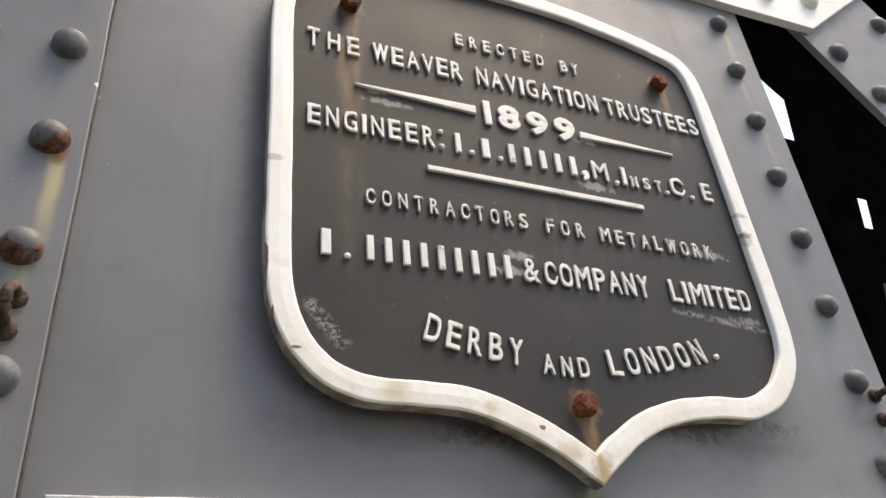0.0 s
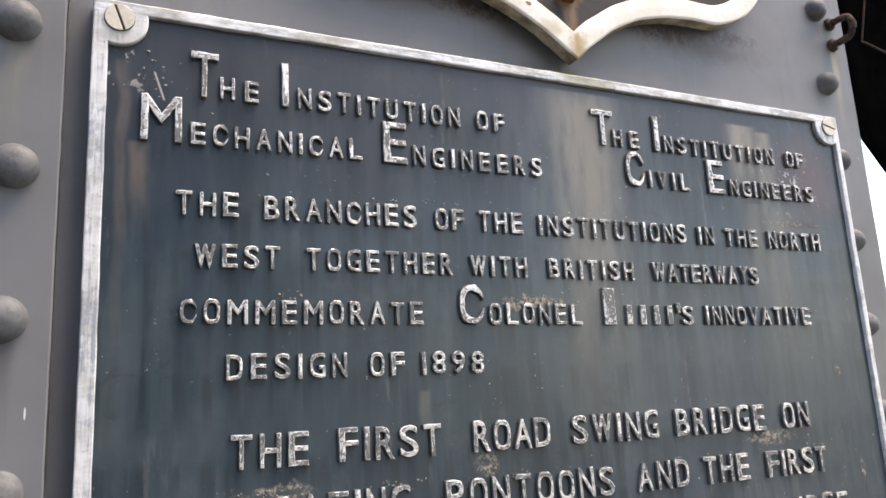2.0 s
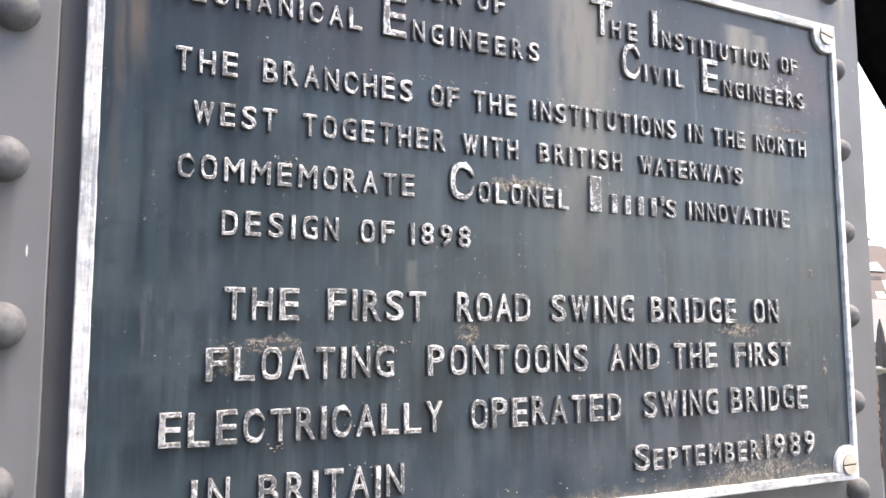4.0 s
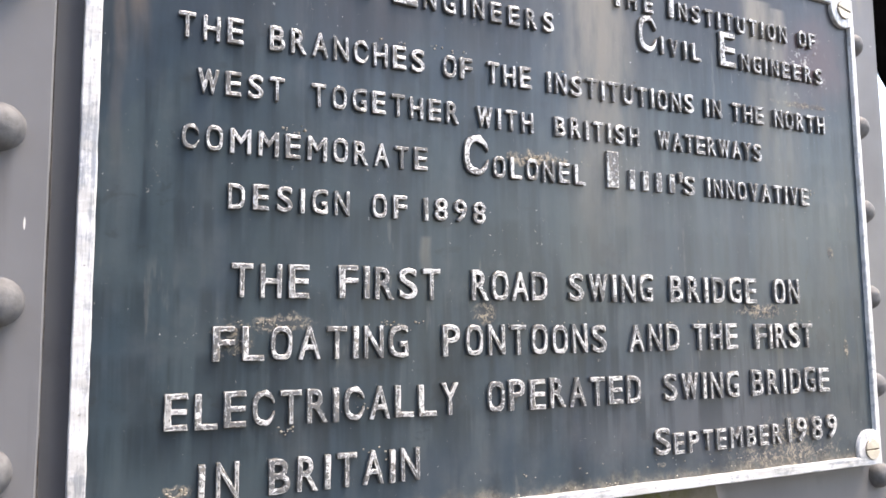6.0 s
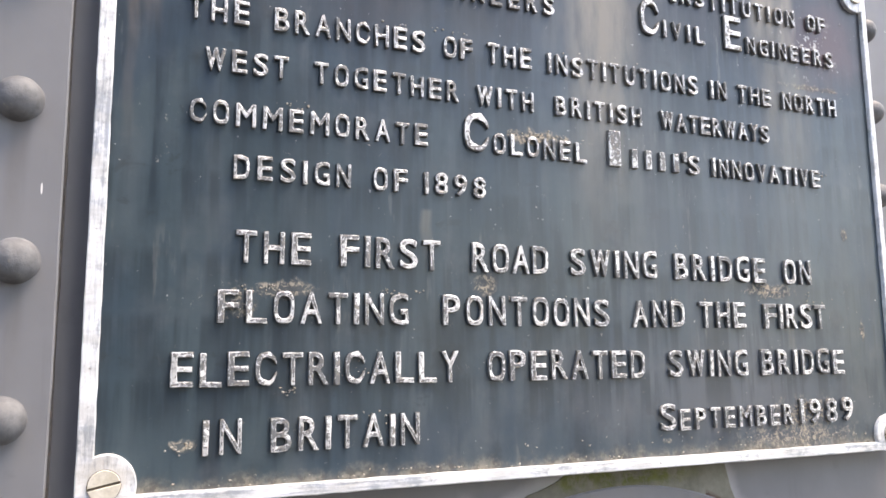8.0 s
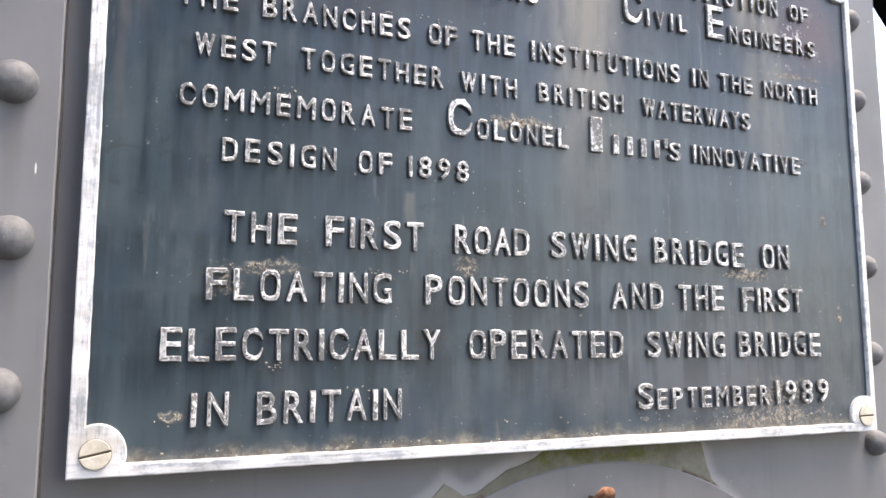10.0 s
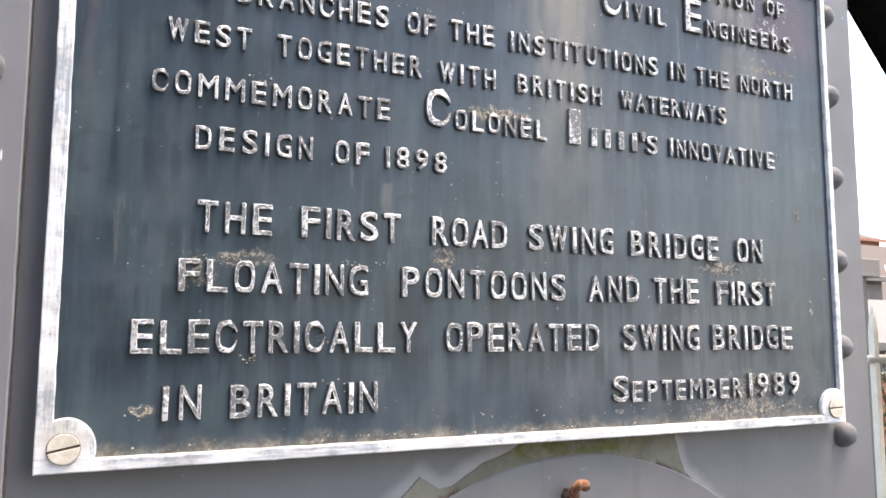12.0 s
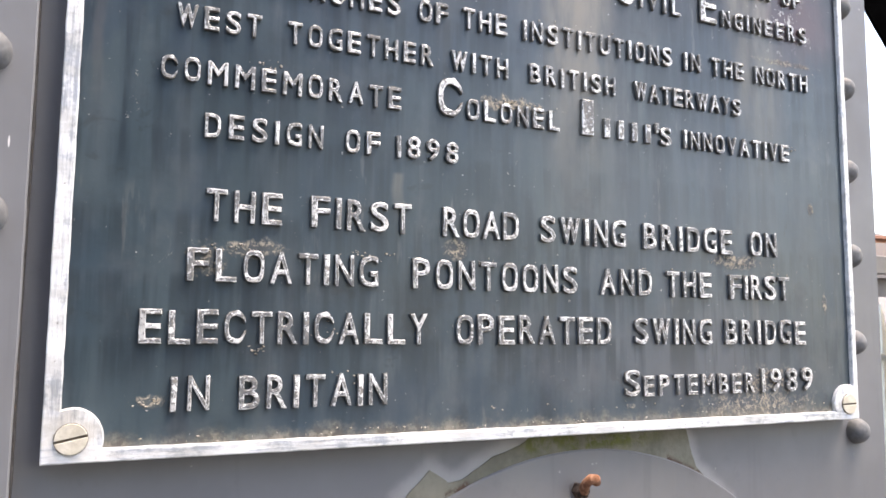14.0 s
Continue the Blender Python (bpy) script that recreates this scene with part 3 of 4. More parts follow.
def box(bm, x0, x1, y0, y1, z0, z1, bevel=0.0):
    m = Matrix.Translation(((x0 + x1) / 2, (y0 + y1) / 2, (z0 + z1) / 2)) @ Matrix.Diagonal((x1 - x0, y1 - y0, z1 - z0, 1))
    made = bmesh.ops.create_cube(bm, size=1, matrix=m)
    if bevel:
        edges = list({e for v in made["verts"] for e in v.link_edges})
        bmesh.ops.bevel(bm, geom=edges, offset=bevel, segments=2, affect="EDGES", profile=0.5)


def lump(bm, size, scale=30.0, seed=0.0):
    """Uneven the surface a little."""
    for v in bm.verts:
        v.co += size * noise.noise_vector(v.co * scale + Vector((seed, seed, seed)))


def plate(bm, loops, y_front, y_back, bevel=0.0):
    """A flat plate parallel to the wall, from an outer outline and any holes, each a list of (x, z)."""
    edges = []
    for loop in loops:
        vs = [bm.verts.new((x, y_front, z)) for x, z in loop]
        edges += [bm.edges.new((a, b)) for a, b in zip(vs, vs[1:] + vs[:1])]
    made = bmesh.ops.triangle_fill(bm, use_beauty=True, use_dissolve=True, edges=edges, normal=(0, -1, 0))
    faces = [g for g in made["geom"] if isinstance(g, bmesh.types.BMFace)]
    grown = bmesh.ops.extrude_face_region(bm, geom=faces)
    back = [g for g in grown["geom"] if isinstance(g, bmesh.types.BMVert)]
    for v in back:
        v.co.y = y_back
    if bevel:
        bmesh.ops.recalc_face_normals(bm, faces=bm.faces)
        front = [e for e in bm.edges if len(e.link_faces) == 2 and all(abs(v.co.y - y_front) < 1e-6 for v in e.verts) and e.link_faces[0].normal.angle(e.link_faces[1].normal, 0) > 0.7]
        bmesh.ops.bevel(bm, geom=front, offset=bevel, segments=2, affect="EDGES", profile=0.5)


def spin(bm, profile, steps, where=(0, 0, 0)):
    """A turned form about the y axis: profile rows of (radius, y)."""
    rings = []
    for r, y in profile:
        if r < 1e-7:
            rings.append([bm.verts.new((where[0], where[1] + y, where[2]))])
        else:
            rings.append([bm.verts.new((where[0] + r * math.cos(2 * math.pi * i / steps), where[1] + y, where[2] + r * math.sin(2 * math.pi * i / steps))) for i in range(steps)])
    for a, b in zip(rings, rings[1:]):
        for i in range(steps):
            j = (i + 1) % steps
            if len(a) == 1:
                bm.faces.new((a[0], b[i], b[j]))
            elif len(b) == 1:
                bm.faces.new((a[i], a[j], b[0]))
            else:
                bm.faces.new((a[i], a[j], b[j], b[i]))


def tube(bm, points, radius, steps=10):
    """A bent round bar through the points."""
    pts = [Vector(p) for p in points]
    rings = []
    for i, p in enumerate(pts):
        d = (pts[min(i + 1, len(pts) - 1)] - pts[max(i - 1, 0)]).normalized()
        side = d.cross(Vector((0, 0, 1)) if abs(d.z) < 0.95 else Vector((1, 0, 0))).normalized()
        up = side.cross(d)
        rings.append([bm.verts.new(p + radius * (math.cos(2 * math.pi * k / steps) * side + math.sin(2 * math.pi * k / steps) * up)) for k in range(steps)])
    for a, b in zip(rings, rings[1:]):
        for k in range(steps):
            bm.faces.new((a[k], a[(k + 1) % steps], b[(k + 1) % steps], b[k]))
    bm.faces.new(rings[0])
    bm.faces.new(rings[-1])


def mesh_of(name, bm, material, smooth=True):
    me = bpy.data.meshes.new(name)
    bmesh.ops.recalc_face_normals(bm, faces=bm.faces)
    bm.to_mesh(me)
    bm.free()
    me.materials.append(material)
    for p in me.polygons:
        p.use_smooth = smooth
    return me


# ---- letters, from the built-in font ----
GLYPHS = {}


def glyph(char, weight, face, side, edge):
    """A raised letter of height 1, its foot at 0, facing -y, and its width."""
    key = (char, weight, face.name)
    if key not in GLYPHS:
        cu = bpy.data.curves.new("letter", "FONT")
        cu.body, cu.size, cu.offset = char, 1.0, weight + {"M": 0.0, "W": 0.028}.get(char, 0.0)
        cu.extrude, cu.bevel_depth, cu.bevel_resolution, cu.resolution_u = 0.05, 0.022, 1, 5
        ob = bpy.data.objects.new("letter", cu)
        scene.collection.objects.link(ob)
        deps = bpy.context.evaluated_depsgraph_get()
        me = bpy.data.meshes.new_from_object(ob.evaluated_get(deps))
        bpy.data.objects.remove(ob)
        xs, ys, zs = ([v.co[i] for v in me.vertices] for i in range(3))
        x0, y0, z0 = min(xs), min(ys), min(zs)
        tall = max(ys) - y0 if char not in ".,:'" else 0.77
        for v in me.vertices:
            v.co = ((v.co.x - x0) / tall, -(v.co.z - z0) / (max(zs) - z0), (v.co.y - y0) / tall)
        bm = bmesh.new()
        bm.from_mesh(me)
        for _ in range(2):
            bmesh.ops.subdivide_edges(bm, edges=[e for e in bm.edges if e.calc_length() > 0.14 and abs(e.verts[0].co.y - e.verts[1].co.y) < 0.5], cuts=1)
        if char in "OCGD0":
            # squarer bowls, and hooked ends on C and G
            wide = (max(xs) - x0) / tall
            for v in bm.verts:
                u, w = max(-1, (v.co.x / wide - 0.5) * 2), (v.co.z - 0.5) * 2
                if char == "C" and u > 0.2:
                    w *= 1 - 0.56 * ((u - 0.2) / 0.8) ** 1.5
                grow = math.hypot(u, w) / max((abs(u) ** 2.8 + abs(w) ** 2.8) ** (1 / 2.8), 1e-6)
                if char == "D" and u < 0:
                    grow = 1.0
                v.co.x, v.co.z = (u * grow / 2 + 0.5) * wide, w * grow / 2 + 0.5
        for v in bm.verts:
            d = noise.noise_vector(v.co * 7 + Vector((ord(char), 0, 0)))
            v.co += Vector((d.x * 0.022, d.y * 0.1 if v.co.y < -0.5 else 0.0, d.z * 0.022))
        bm.normal_update()
        bm.to_mesh(me)
        bm.free()
        me.materials.clear()
        me.materials.append(face)
        me.materials.append(side)
        me.materials.append(edge)
        for p in me.polygons:
            p.material_index = 0 if p.normal.y < -0.9 else (2 if p.normal.y < -0.2 else 1)
        GLYPHS[key] = (me, (max(xs) - x0) / tall)
    return GLYPHS[key]


BROAD = {"I": 0.0, "1": 0.0, "M": 1.3, "W": 1.35, "A": 1.08, "J": 0.75, "&": 1.1}


def line(parent, y, rise, z, tall, words, broad=0.62, weight=-0.009, face=None, side=None, edge=None, arc=None):
    """One line of raised writing. words: 'TEXT:left:right', parted by blanks; broad: a letter's width to its height; arc(x) lifts a letter's foot."""
    for word in words.split():
        text, left, right = word.rsplit(":", 2)
        left, right = float(left), float(right)
        forms = [glyph(c, weight, face, side, edge) for c in text]
        room = right - left
        widths = [(BROAD.get(c, 1.0) * broad or w * 0.95) * tall for c, (_, w) in zip(text, forms)]
        if len(text) == 1:
            widths, gap = [room], 0
        else:
            k = min(1.0, 0.88 * room / sum(widths))
            widths = [w * k for w in widths]
            gap = (room - sum(widths)) / (len(text) - 1)
        x = left
        for (me, natural), w in zip(forms, widths):
            lift = arc(x + w / 2) if arc else 0.0
            tip = math.atan((arc(x + w) - arc(x)) / w) if arc else 0.0
            piece("letter", me, parent, (x, y, z + lift + random.uniform(-1, 1) * 0.0004), (0, -tip + radians(random.uniform(-0.8, 0.8)), 0), (w / natural, rise, tall * random.uniform(0.985, 1.015)))
            x += w + gap


def bars(parent, y, rise, z, tall, left, right, count, face=None, side=None, edge=None):
    """Plain raised bars in place of a name, one to each letter."""
    pitch = (right - left) / max(count - 0.3, 0.7)
    for i in range(count):
        x, w = left + (i + 0.16) * pitch, pitch * 0.38
        bm = bmesh.new()
        plate(bm, [[(x, z), (x + w, z), (x + w, z + tall), (x, z + tall)]], y - rise, y, 0.0008)
        bar = part("lettering_bar", bm, face, parent)
        bar.data.materials.append(side)
        bar.data.materials.append(edge)
        for p in bar.data.polygons:
            p.material_index = 0 if p.normal.y < -0.9 else (2 if p.normal.y < -0.2 else 1)


def mark(parent, char, x, z, size, y, rise, face, side, weight=0.012, slim=1.0):
    me, w = glyph(char, weight, face, side, face)
    piece("punctuation_mark", me, parent, (x - w * size * slim / 2, y, z), (0, 0, 0), (size * slim, rise, size))


# ---- the ground ----
bm = bmesh.new()
bmesh.ops.create_grid(bm, x_segments=60, y_segments=60, size=1500)
tagged(finish("ground", bm, ASPHALT), "dark grey worn asphalt ground beside the bridge", "ground", kind="structure")

# plain wall added out of view behind the walk, blocking low sky light
bm = bmesh.new()
box(bm, -20, 2.5, -8.4, -8.0, 0.0, 6.5, 0.02)
tagged(finish("sky_blocker_wall", bm, BLOCKER_STONE), "plain dark wall added unseen behind the walk to block low sky light", "wall", kind="structure")

# ---- the riveted column ----
FACE, STRIP = 0.020, 0.002          # fronts of the web plate and of the flange strip
EDGE_L, EDGE_R, STRIP_R = -0.32, 0.8730, -0.0365
column = thing("bridge_column", (0.27, 0.2, 0.0), "grey-painted riveted steel bridge column with rust-streaked rivet heads", "column")


def wavy_plate(x0, x1, y0, y1, z0, z1, steps, wave, seed):
    """A long upright plate whose edges are not quite true."""
    bm = bmesh.new()
    rows = []
    for i in range(steps + 1):
        z = z0 + (z1 - z0) * i / steps
        w0 = wave * noise.noise((seed, 0, z * 9)) + 0.4 * wave * noise.noise((seed, 5, z * 60))
        w1 = wave * noise.noise((seed, 9, z * 9)) + 0.4 * wave * noise.noise((seed, 3, z * 60))
        c = 0.0012
        ring = [(x0 + w0, y1), (x0 + w0, y0 + c), (x0 + w0 + c, y0), (x1 + w1 - c, y0), (x1 + w1, y0 + c), (x1 + w1, y1)]
        rows.append([bm.verts.new((x, y, z)) for x, y in ring])
    n = len(rows[0])
    for a, b in zip(rows, rows[1:]):
        for k in range(n):
            bm.faces.new((a[k], a[(k + 1) % n], b[(k + 1) % n], b[k]))
    bm.faces.new(rows[0])
    bm.faces.new(rows[-1])
    return bm


part("web_plate", wavy_plate(EDGE_L + 0.01, EDGE_R, FACE, FACE + 0.012, 0.02, 3.4, 200, 0.0008, 1.0), WALL, column)
part("flange_strip", wavy_plate(EDGE_L, STRIP_R, STRIP, FACE - 0.0004, 0.02, 3.4, 240, 0.001, 4.0), WALL, column)
# thin dark bead added for the shade line beside the flange strip
part("edge_shade_bead", wavy_plate(STRIP_R - 0.0005, STRIP_R + 0.0011, STRIP + 0.0045, FACE - 0.0003, 0.02, 3.4, 240, 0.0011, 6.0), EDGE_SHADE, column)
for x0, x1 in ((EDGE_L + 0.01, EDGE_L + 0.022), (EDGE_R - 0.03, EDGE_R - 0.018)):
    bm = bmesh.new()
    box(bm, x0, x1, FACE + 0.0125, 0.40, 0.02, 3.4, 0.001)
    part("side_plate", bm, STEEL, column)
bm = bmesh.new()
box(bm, EDGE_L, EDGE_R - 0.03, 0.401, 0.413, 0.02, 3.4, 0.001)
part("back_plate", bm, STEEL, column)
bm = bmesh.new()
box(bm, EDGE_L - 0.08, EDGE_R + 0.08, -0.02, 0.48, 0.0, 0.02, 0.003)
part("base_plate", bm, STEEL, column)


def rivet_mesh(name, material, seed, r=0.0178, tall=0.0155):
    bm = bmesh.new()
    rows = [(r * 1.03, 0.0)] + [(r * math.cos(a) ** 0.85, -tall * (0.06 + 0.94 * math.sin(a))) for a in (0.02, 0.3, 0.58, 0.86, 1.13, 1.36)] + [(0.0, -tall)]
    spin(bm, rows, 20)
    lump(bm, 0.0006, 110, seed)
    return mesh_of(name, bm, material)


RIVETS = [rivet_mesh("rivet", RIVET, s) for s in (1.0, 7.3, 15.1)]
RIVETS_RUSTY = [rivet_mesh("rivet", RIVET_RUSTY, s) for s in (3.0, 9.9)]
NUDGE = {11: (-2.0, -4.7), 12: (0.5, -6.8), 13: (-3.0, -2.0), 14: (-0.7, -4.0), 15: (-4.0, -3.5), 16: (0.0, -3.5), 17: (-2.0, -5.5), 18: (0.0, -6.0), 19: (-1.0, -5.5)}
for i in range(26):
    for x, y in ((-0.0645, STRIP), (-0.138, STRIP), (-0.28, STRIP)):
        dx, dz = NUDGE.get(i, (0.0, -4.0))
        rusty = x > -0.1 and i in (17, 18)
        piece("rivet", random.choice(RIVETS_RUSTY if rusty else RIVETS), column, (x + dx * 0.001, y, 0.236 + 0.1105 * i + dz * 0.001), (0, random.uniform(0, 6.28), 0), (0.9, 1.02, 0.9))
for i in range(26):
    z = 0.155 + 0.1010 * i
    if z < 2.70:
        piece("rivet", random.choice(RIVETS), column, (0.8225 + random.uniform(-1, 1) * 0.001, FACE, z), (0, random.uniform(0, 6.28), 0), (0.82, 0.98, 0.82))

# ---- shield plaque ----
shield = thing("shield_plaque", (0.42, FACE, 1.935), "black cast-iron shield plaque with white border and raised lettering", "plaque")


def smooth_through(points, steps=6):
    """A curve through the points, sharp at its two ends."""
    out = []
    p = [points[0], *points, points[-1]]
    for i in range(1, len(p) - 2):
        for k in range(steps):
            t = k / steps
            out.append(tuple(0.5 * (2 * p[i][j] + (p[i + 1][j] - p[i - 1][j]) * t + (2 * p[i - 1][j] - 5 * p[i][j] + 4 * p[i + 1][j] - p[i + 2][j]) * t * t
                             + (3 * p[i][j] - p[i - 1][j] - 3 * p[i + 1][j] + p[i + 2][j]) * t ** 3) for j in (0, 1)))
    return out


def inset(loop, d):
    """The outline moved inwards; it runs anticlockwise."""
    out = []
    n = len(loop)
    for i in range(n):
        (ax, az), (bx, bz), (cx, cz) = loop[i - 1], loop[i], loop[(i + 1) % n]
        u, w = Vector((bx - ax, bz - az)).normalized(), Vector((cx - bx, cz - bz)).normalized()
        n1, n2 = Vector((-u.y, u.x)), Vector((-w.y, w.x))
        m = (n1 + n2).normalized()
        out.append((bx + m.x * d / max(m.dot(n1), 0.35), bz + m.y * d / max(m.dot(n1), 0.35)))
    return out


TIP = (0.4265, 1.9345)
right_half = [TIP, (0.452, 1.957), (0.488, 1.982), (0.528, 1.998), (0.578, 2.0065), (0.63, 2.009), (0.676, 2.031), (0.707, 2.069), (0.7175, 2.105), (0.7195, 2.146), (0.7185, 2.25), (0.7155, 2.40), (0.7125, 2.47), (0.7045, 2.516), (0.684, 2.543), (0.648, 2.5565), (0.598, 2.569), (0.51, 2.583)]
left_half = [(0.42, 2.587), (0.33, 2.583), (0.242, 2.569), (0.172, 2.546), (0.133, 2.51), (0.118, 2.454), (0.119, 2.29), (0.12, 2.15), (0.1235, 2.095), (0.136, 2.054), (0.158, 2.0235), (0.184, 2.0065), (0.215, 1.9985), (0.262, 1.998), (0.311, 1.9940), (0.363, 1.9745), (0.395, 1.9565), TIP]
OUTER = smooth_through(right_half + left_half)
bm = bmesh.new()
plate(bm, [inset(OUTER, 0.004)], 0.0030, 0.0118)
part("back_plate", bm, SHIELD, shield)
# the border: one band of rings from the outer side over the rounded face to the inner side
bm = bmesh.new()
rings = []
for d, y in ((0.0, 0.0116), (0.0, -0.0028), (0.0006, -0.0042), (0.0022, -0.005), (0.012, -0.0053), (0.0212, -0.005), (0.0228, -0.0042), (0.0236, -0.0026), (0.0236, 0.0116)):
    rings.append([bm.verts.new((x + 0.0007 * noise.noise((x * 60, z * 60, d * 90)), y + 0.0003 * noise.noise((x * 90, z * 90, 4)), z + 0.0007 * noise.noise((x * 60, z * 60, 7 + d * 90)))) for x, z in inset(OUTER, d)])
for r0, r1 in zip(rings, rings[1:]):
    for k in range(len(r0)):
        bm.faces.new((r0[k], r0[(k + 1) % len(r0)], r1[(k + 1) % len(r0)], r1[k]))
count = len(OUTER)
border = part("border", bm, WHITE, shield, "chipped white-painted raised border")
border.data.materials.append(BORDER_SIDE)
for p in border.data.polygons[:count]:
    p.material_index = 1

SY, SRISE = 0.0031, 0.0033
paint = dict(face=LETTER_WHITE, side=LETTER_WHITE, edge=LETTER_WHITE)
thin = dict(face=LETTER_THIN, side=LETTER_THIN, edge=LETTER_THIN)
line(shield, SY, SRISE, 2.4622, 0.0185, "ERECTED:0.338:0.459 BY:0.484:0.510", broad=0.51, weight=-0.008, **paint)
line(shield, SY, SRISE, 2.4035, 0.0275, "THE:0.157:0.216 WEAVER:0.231:0.341 NAVIGATION:0.360:0.527 TRUSTEES:0.539:0.684", broad=0.51, weight=-0.008, **paint)
line(shield, SY, SRISE, 2.3432, 0.0355, "1899:0.363:0.484", broad=0.8, weight=0.026, **paint)
line(shield, SY, SRISE, 2.2935, 0.0265, "ENGINEER:0.158:0.297 M:0.497:0.518 I:0.538:0.5435 C:0.609:0.629 E:0.657:0.671", broad=0.51, weight=-0.008, **paint)
for left, right, count in ((0.319, 0.331, 1), (0.350, 0.367, 1), (0.384, 0.478, 5)):
    bars(shield, SY, SRISE, 2.2935, 0.0265, left, right, count, **paint)
line(shield, SY, SRISE, 2.2930, 0.0165, "NST:0.550:0.594", broad=0.55, weight=-0.006, **paint)
line(shield, SY, SRISE, 2.2055, 0.0185, "CONTRACTORS:0.217:0.396 FOR:0.419:0.466 METALWORK:0.488:0.641", broad=0.51, weight=-0.008, **thin)
line(shield, SY, SRISE, 2.1405, 0.0275, "&:0.382:0.400 COMPANY:0.407:0.536 LIMITED:0.565:0.676", broad=0.51, weight=-0.008, **paint)
for left, right, count in ((0.168, 0.185, 1), (0.213, 0.371, 9)):
    bars(shield, SY, SRISE, 2.1405, 0.0275, left, right, count, **paint)


def smile(x):
    return 0.92 * (x - 0.425) ** 2


line(shield, SY, SRISE, 2.0435, 0.0275, "DERBY:0.266:0.3655 LONDON:0.464:0.590", broad=0.51, weight=-0.008, arc=smile, **paint)
line(shield, SY, SRISE, 2.0400, 0.0205, "AND:0.387:0.438", broad=0.55, weight=-0.006, arc=smile, **paint)
for x, z in ((0.3055, 2.315), (0.3055, 2.2945), (0.341, 2.294), (0.376, 2.2935), (0.529, 2.2915), (0.6015, 2.2915), (0.639, 2.2915), (0.197, 2.139), (0.604, 2.0755)):
    bm = bmesh.new()
    spin(bm, [(0.0032, 0), (0.0032, -0.002), (0.0022, -0.0034), (0, -0.0038)], 12, (x, SY, z + 0.003))
    part("full_stop", bm, LETTER_WHITE, shield, smooth=True)
mark(shield, ",", 0.486, 2.288, 0.034, SY, SRISE, LETTER_WHITE, LETTER_WHITE, 0.02)


def rule(x0, x1, z, h0, h1):
    """A raised rule, h0 high at one end and h1 at the other."""
    bm = bmesh.new()
    plate(bm, [[(x0, z - h0 / 2), (x1, z - h1 / 2), (x1, z + h1 / 2), (x0, z + h0 / 2)]], SY - 0.0036, SY, 0.0009)
    part("raised_rule", bm, LETTER_WHITE, shield)


rule(0.210, 0.3525, 2.3610, 0.0022, 0.0115)
rule(0.490, 0.627, 2.3580, 0.0095, 0.0022)
rule(0.286, 0.558, 2.2640, 0.0065, 0.0065)


def bolt_head(bm, where, r, tall, sides, seed):
    spin(bm, [(r, 0), (r, -tall * 0.75), (r * 0.82, -tall), (0, -tall * 1.05)], sides, where)
    bmesh.ops.subdivide_edges(bm, edges=bm.edges[:], cuts=2, use_grid_fill=True)
    lump(bm, 0.0012, 130, seed)


for (x, z), seed, material in (((0.2065, 2.484), 1, RUST), ((0.638, 2.483), 5, RUST_RED), ((0.4245, 2.011), 9, RUST_RED)):
    bm = bmesh.new()
    bolt_head(bm, (x, 0.003, z), 0.0118, 0.0135, 6, seed)
    part("bolt", bm, material, shield, "rusty red-brown hexagonal bolt head")

for x, z in ((0.2065, 2.484), (0.638, 2.483), (0.4245, 2.011)):
    bm = bmesh.new()
    spin(bm, [(0, 0), (0.02, 0), (0.02, 0.0083), (0, 0.0083)], 20, (x, 0.0117, z))
    part("spacer", bm, RUST, shield, smooth=False)

# ---- lower plaque ----
plaque = thing("commemorative_plaque", (0.392, FACE, 1.3835), "dark blue cast plaque with bare metal rim and raised letters, streaked", "plaque")
PX0, PX1, PZ0, PZ1 = -0.0188, 0.8030, 1.3830, 1.9185
SCREWS = [(0.0, 1.400), (0.7865, 1.400), (0.0, 1.904), (0.7865, 1.904)]
RIM_W, LOBE = 0.0115, 0.0215
bm = bmesh.new()
box(bm, PX0 + 0.003, PX1 - 0.003, 0.0040, 0.0197, PZ0 + 0.003, PZ1 - 0.003)
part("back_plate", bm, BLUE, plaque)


def rim_hole():
    """The inner edge of the rim: straight sides, and a round lobe about each screw."""
    x0, x1, z0, z1 = PX0 + RIM_W, PX1 - 0.0075, PZ0 + RIM_W * 0.82, PZ1 - RIM_W * 0.82
    loop = []
    for (sx, sz), a0, turn in ((SCREWS[0], 0, 1), (SCREWS[1], 90, 1), (SCREWS[3], 180, 1), (SCREWS[2], 270, 1)):
        ex, ez = (x0 if sx < 0.4 else x1) - sx, (z0 if sz < 1.6 else z1) - sz
        along_x = (math.copysign(math.sqrt(LOBE ** 2 - ez ** 2), 0.4 - sx), ez)
        along_z = (ex, math.copysign(math.sqrt(LOBE ** 2 - ex ** 2), 1.6 - sz))
        first, last = (along_z, along_x) if a0 in (0, 180) else (along_x, along_z)
        a, b = math.atan2(first[1], first[0]), math.atan2(last[1], last[0])
        while b > a:
            b -= 2 * math.pi
        loop += [(sx + LOBE * math.cos(a + (b - a) * k / 12), sz + LOBE * math.sin(a + (b - a) * k / 12)) for k in range(13)]
    return loop


def fine_edge(loop, step):
    out = []
    for (ax, az), (bx, bz) in zip(loop, loop[1:] + loop[:1]):
        n = max(1, int(math.hypot(bx - ax, bz - az) / step))
        out += [(ax + (bx - ax) * k / n, az + (bz - az) * k / n) for k in range(n)]
    return out


def ragged(loop, size):
    return [(x + size * noise.noise((x * 70, z * 70, 3)), z + size * noise.noise((x * 70, z * 70, 8))) for x, z in loop]


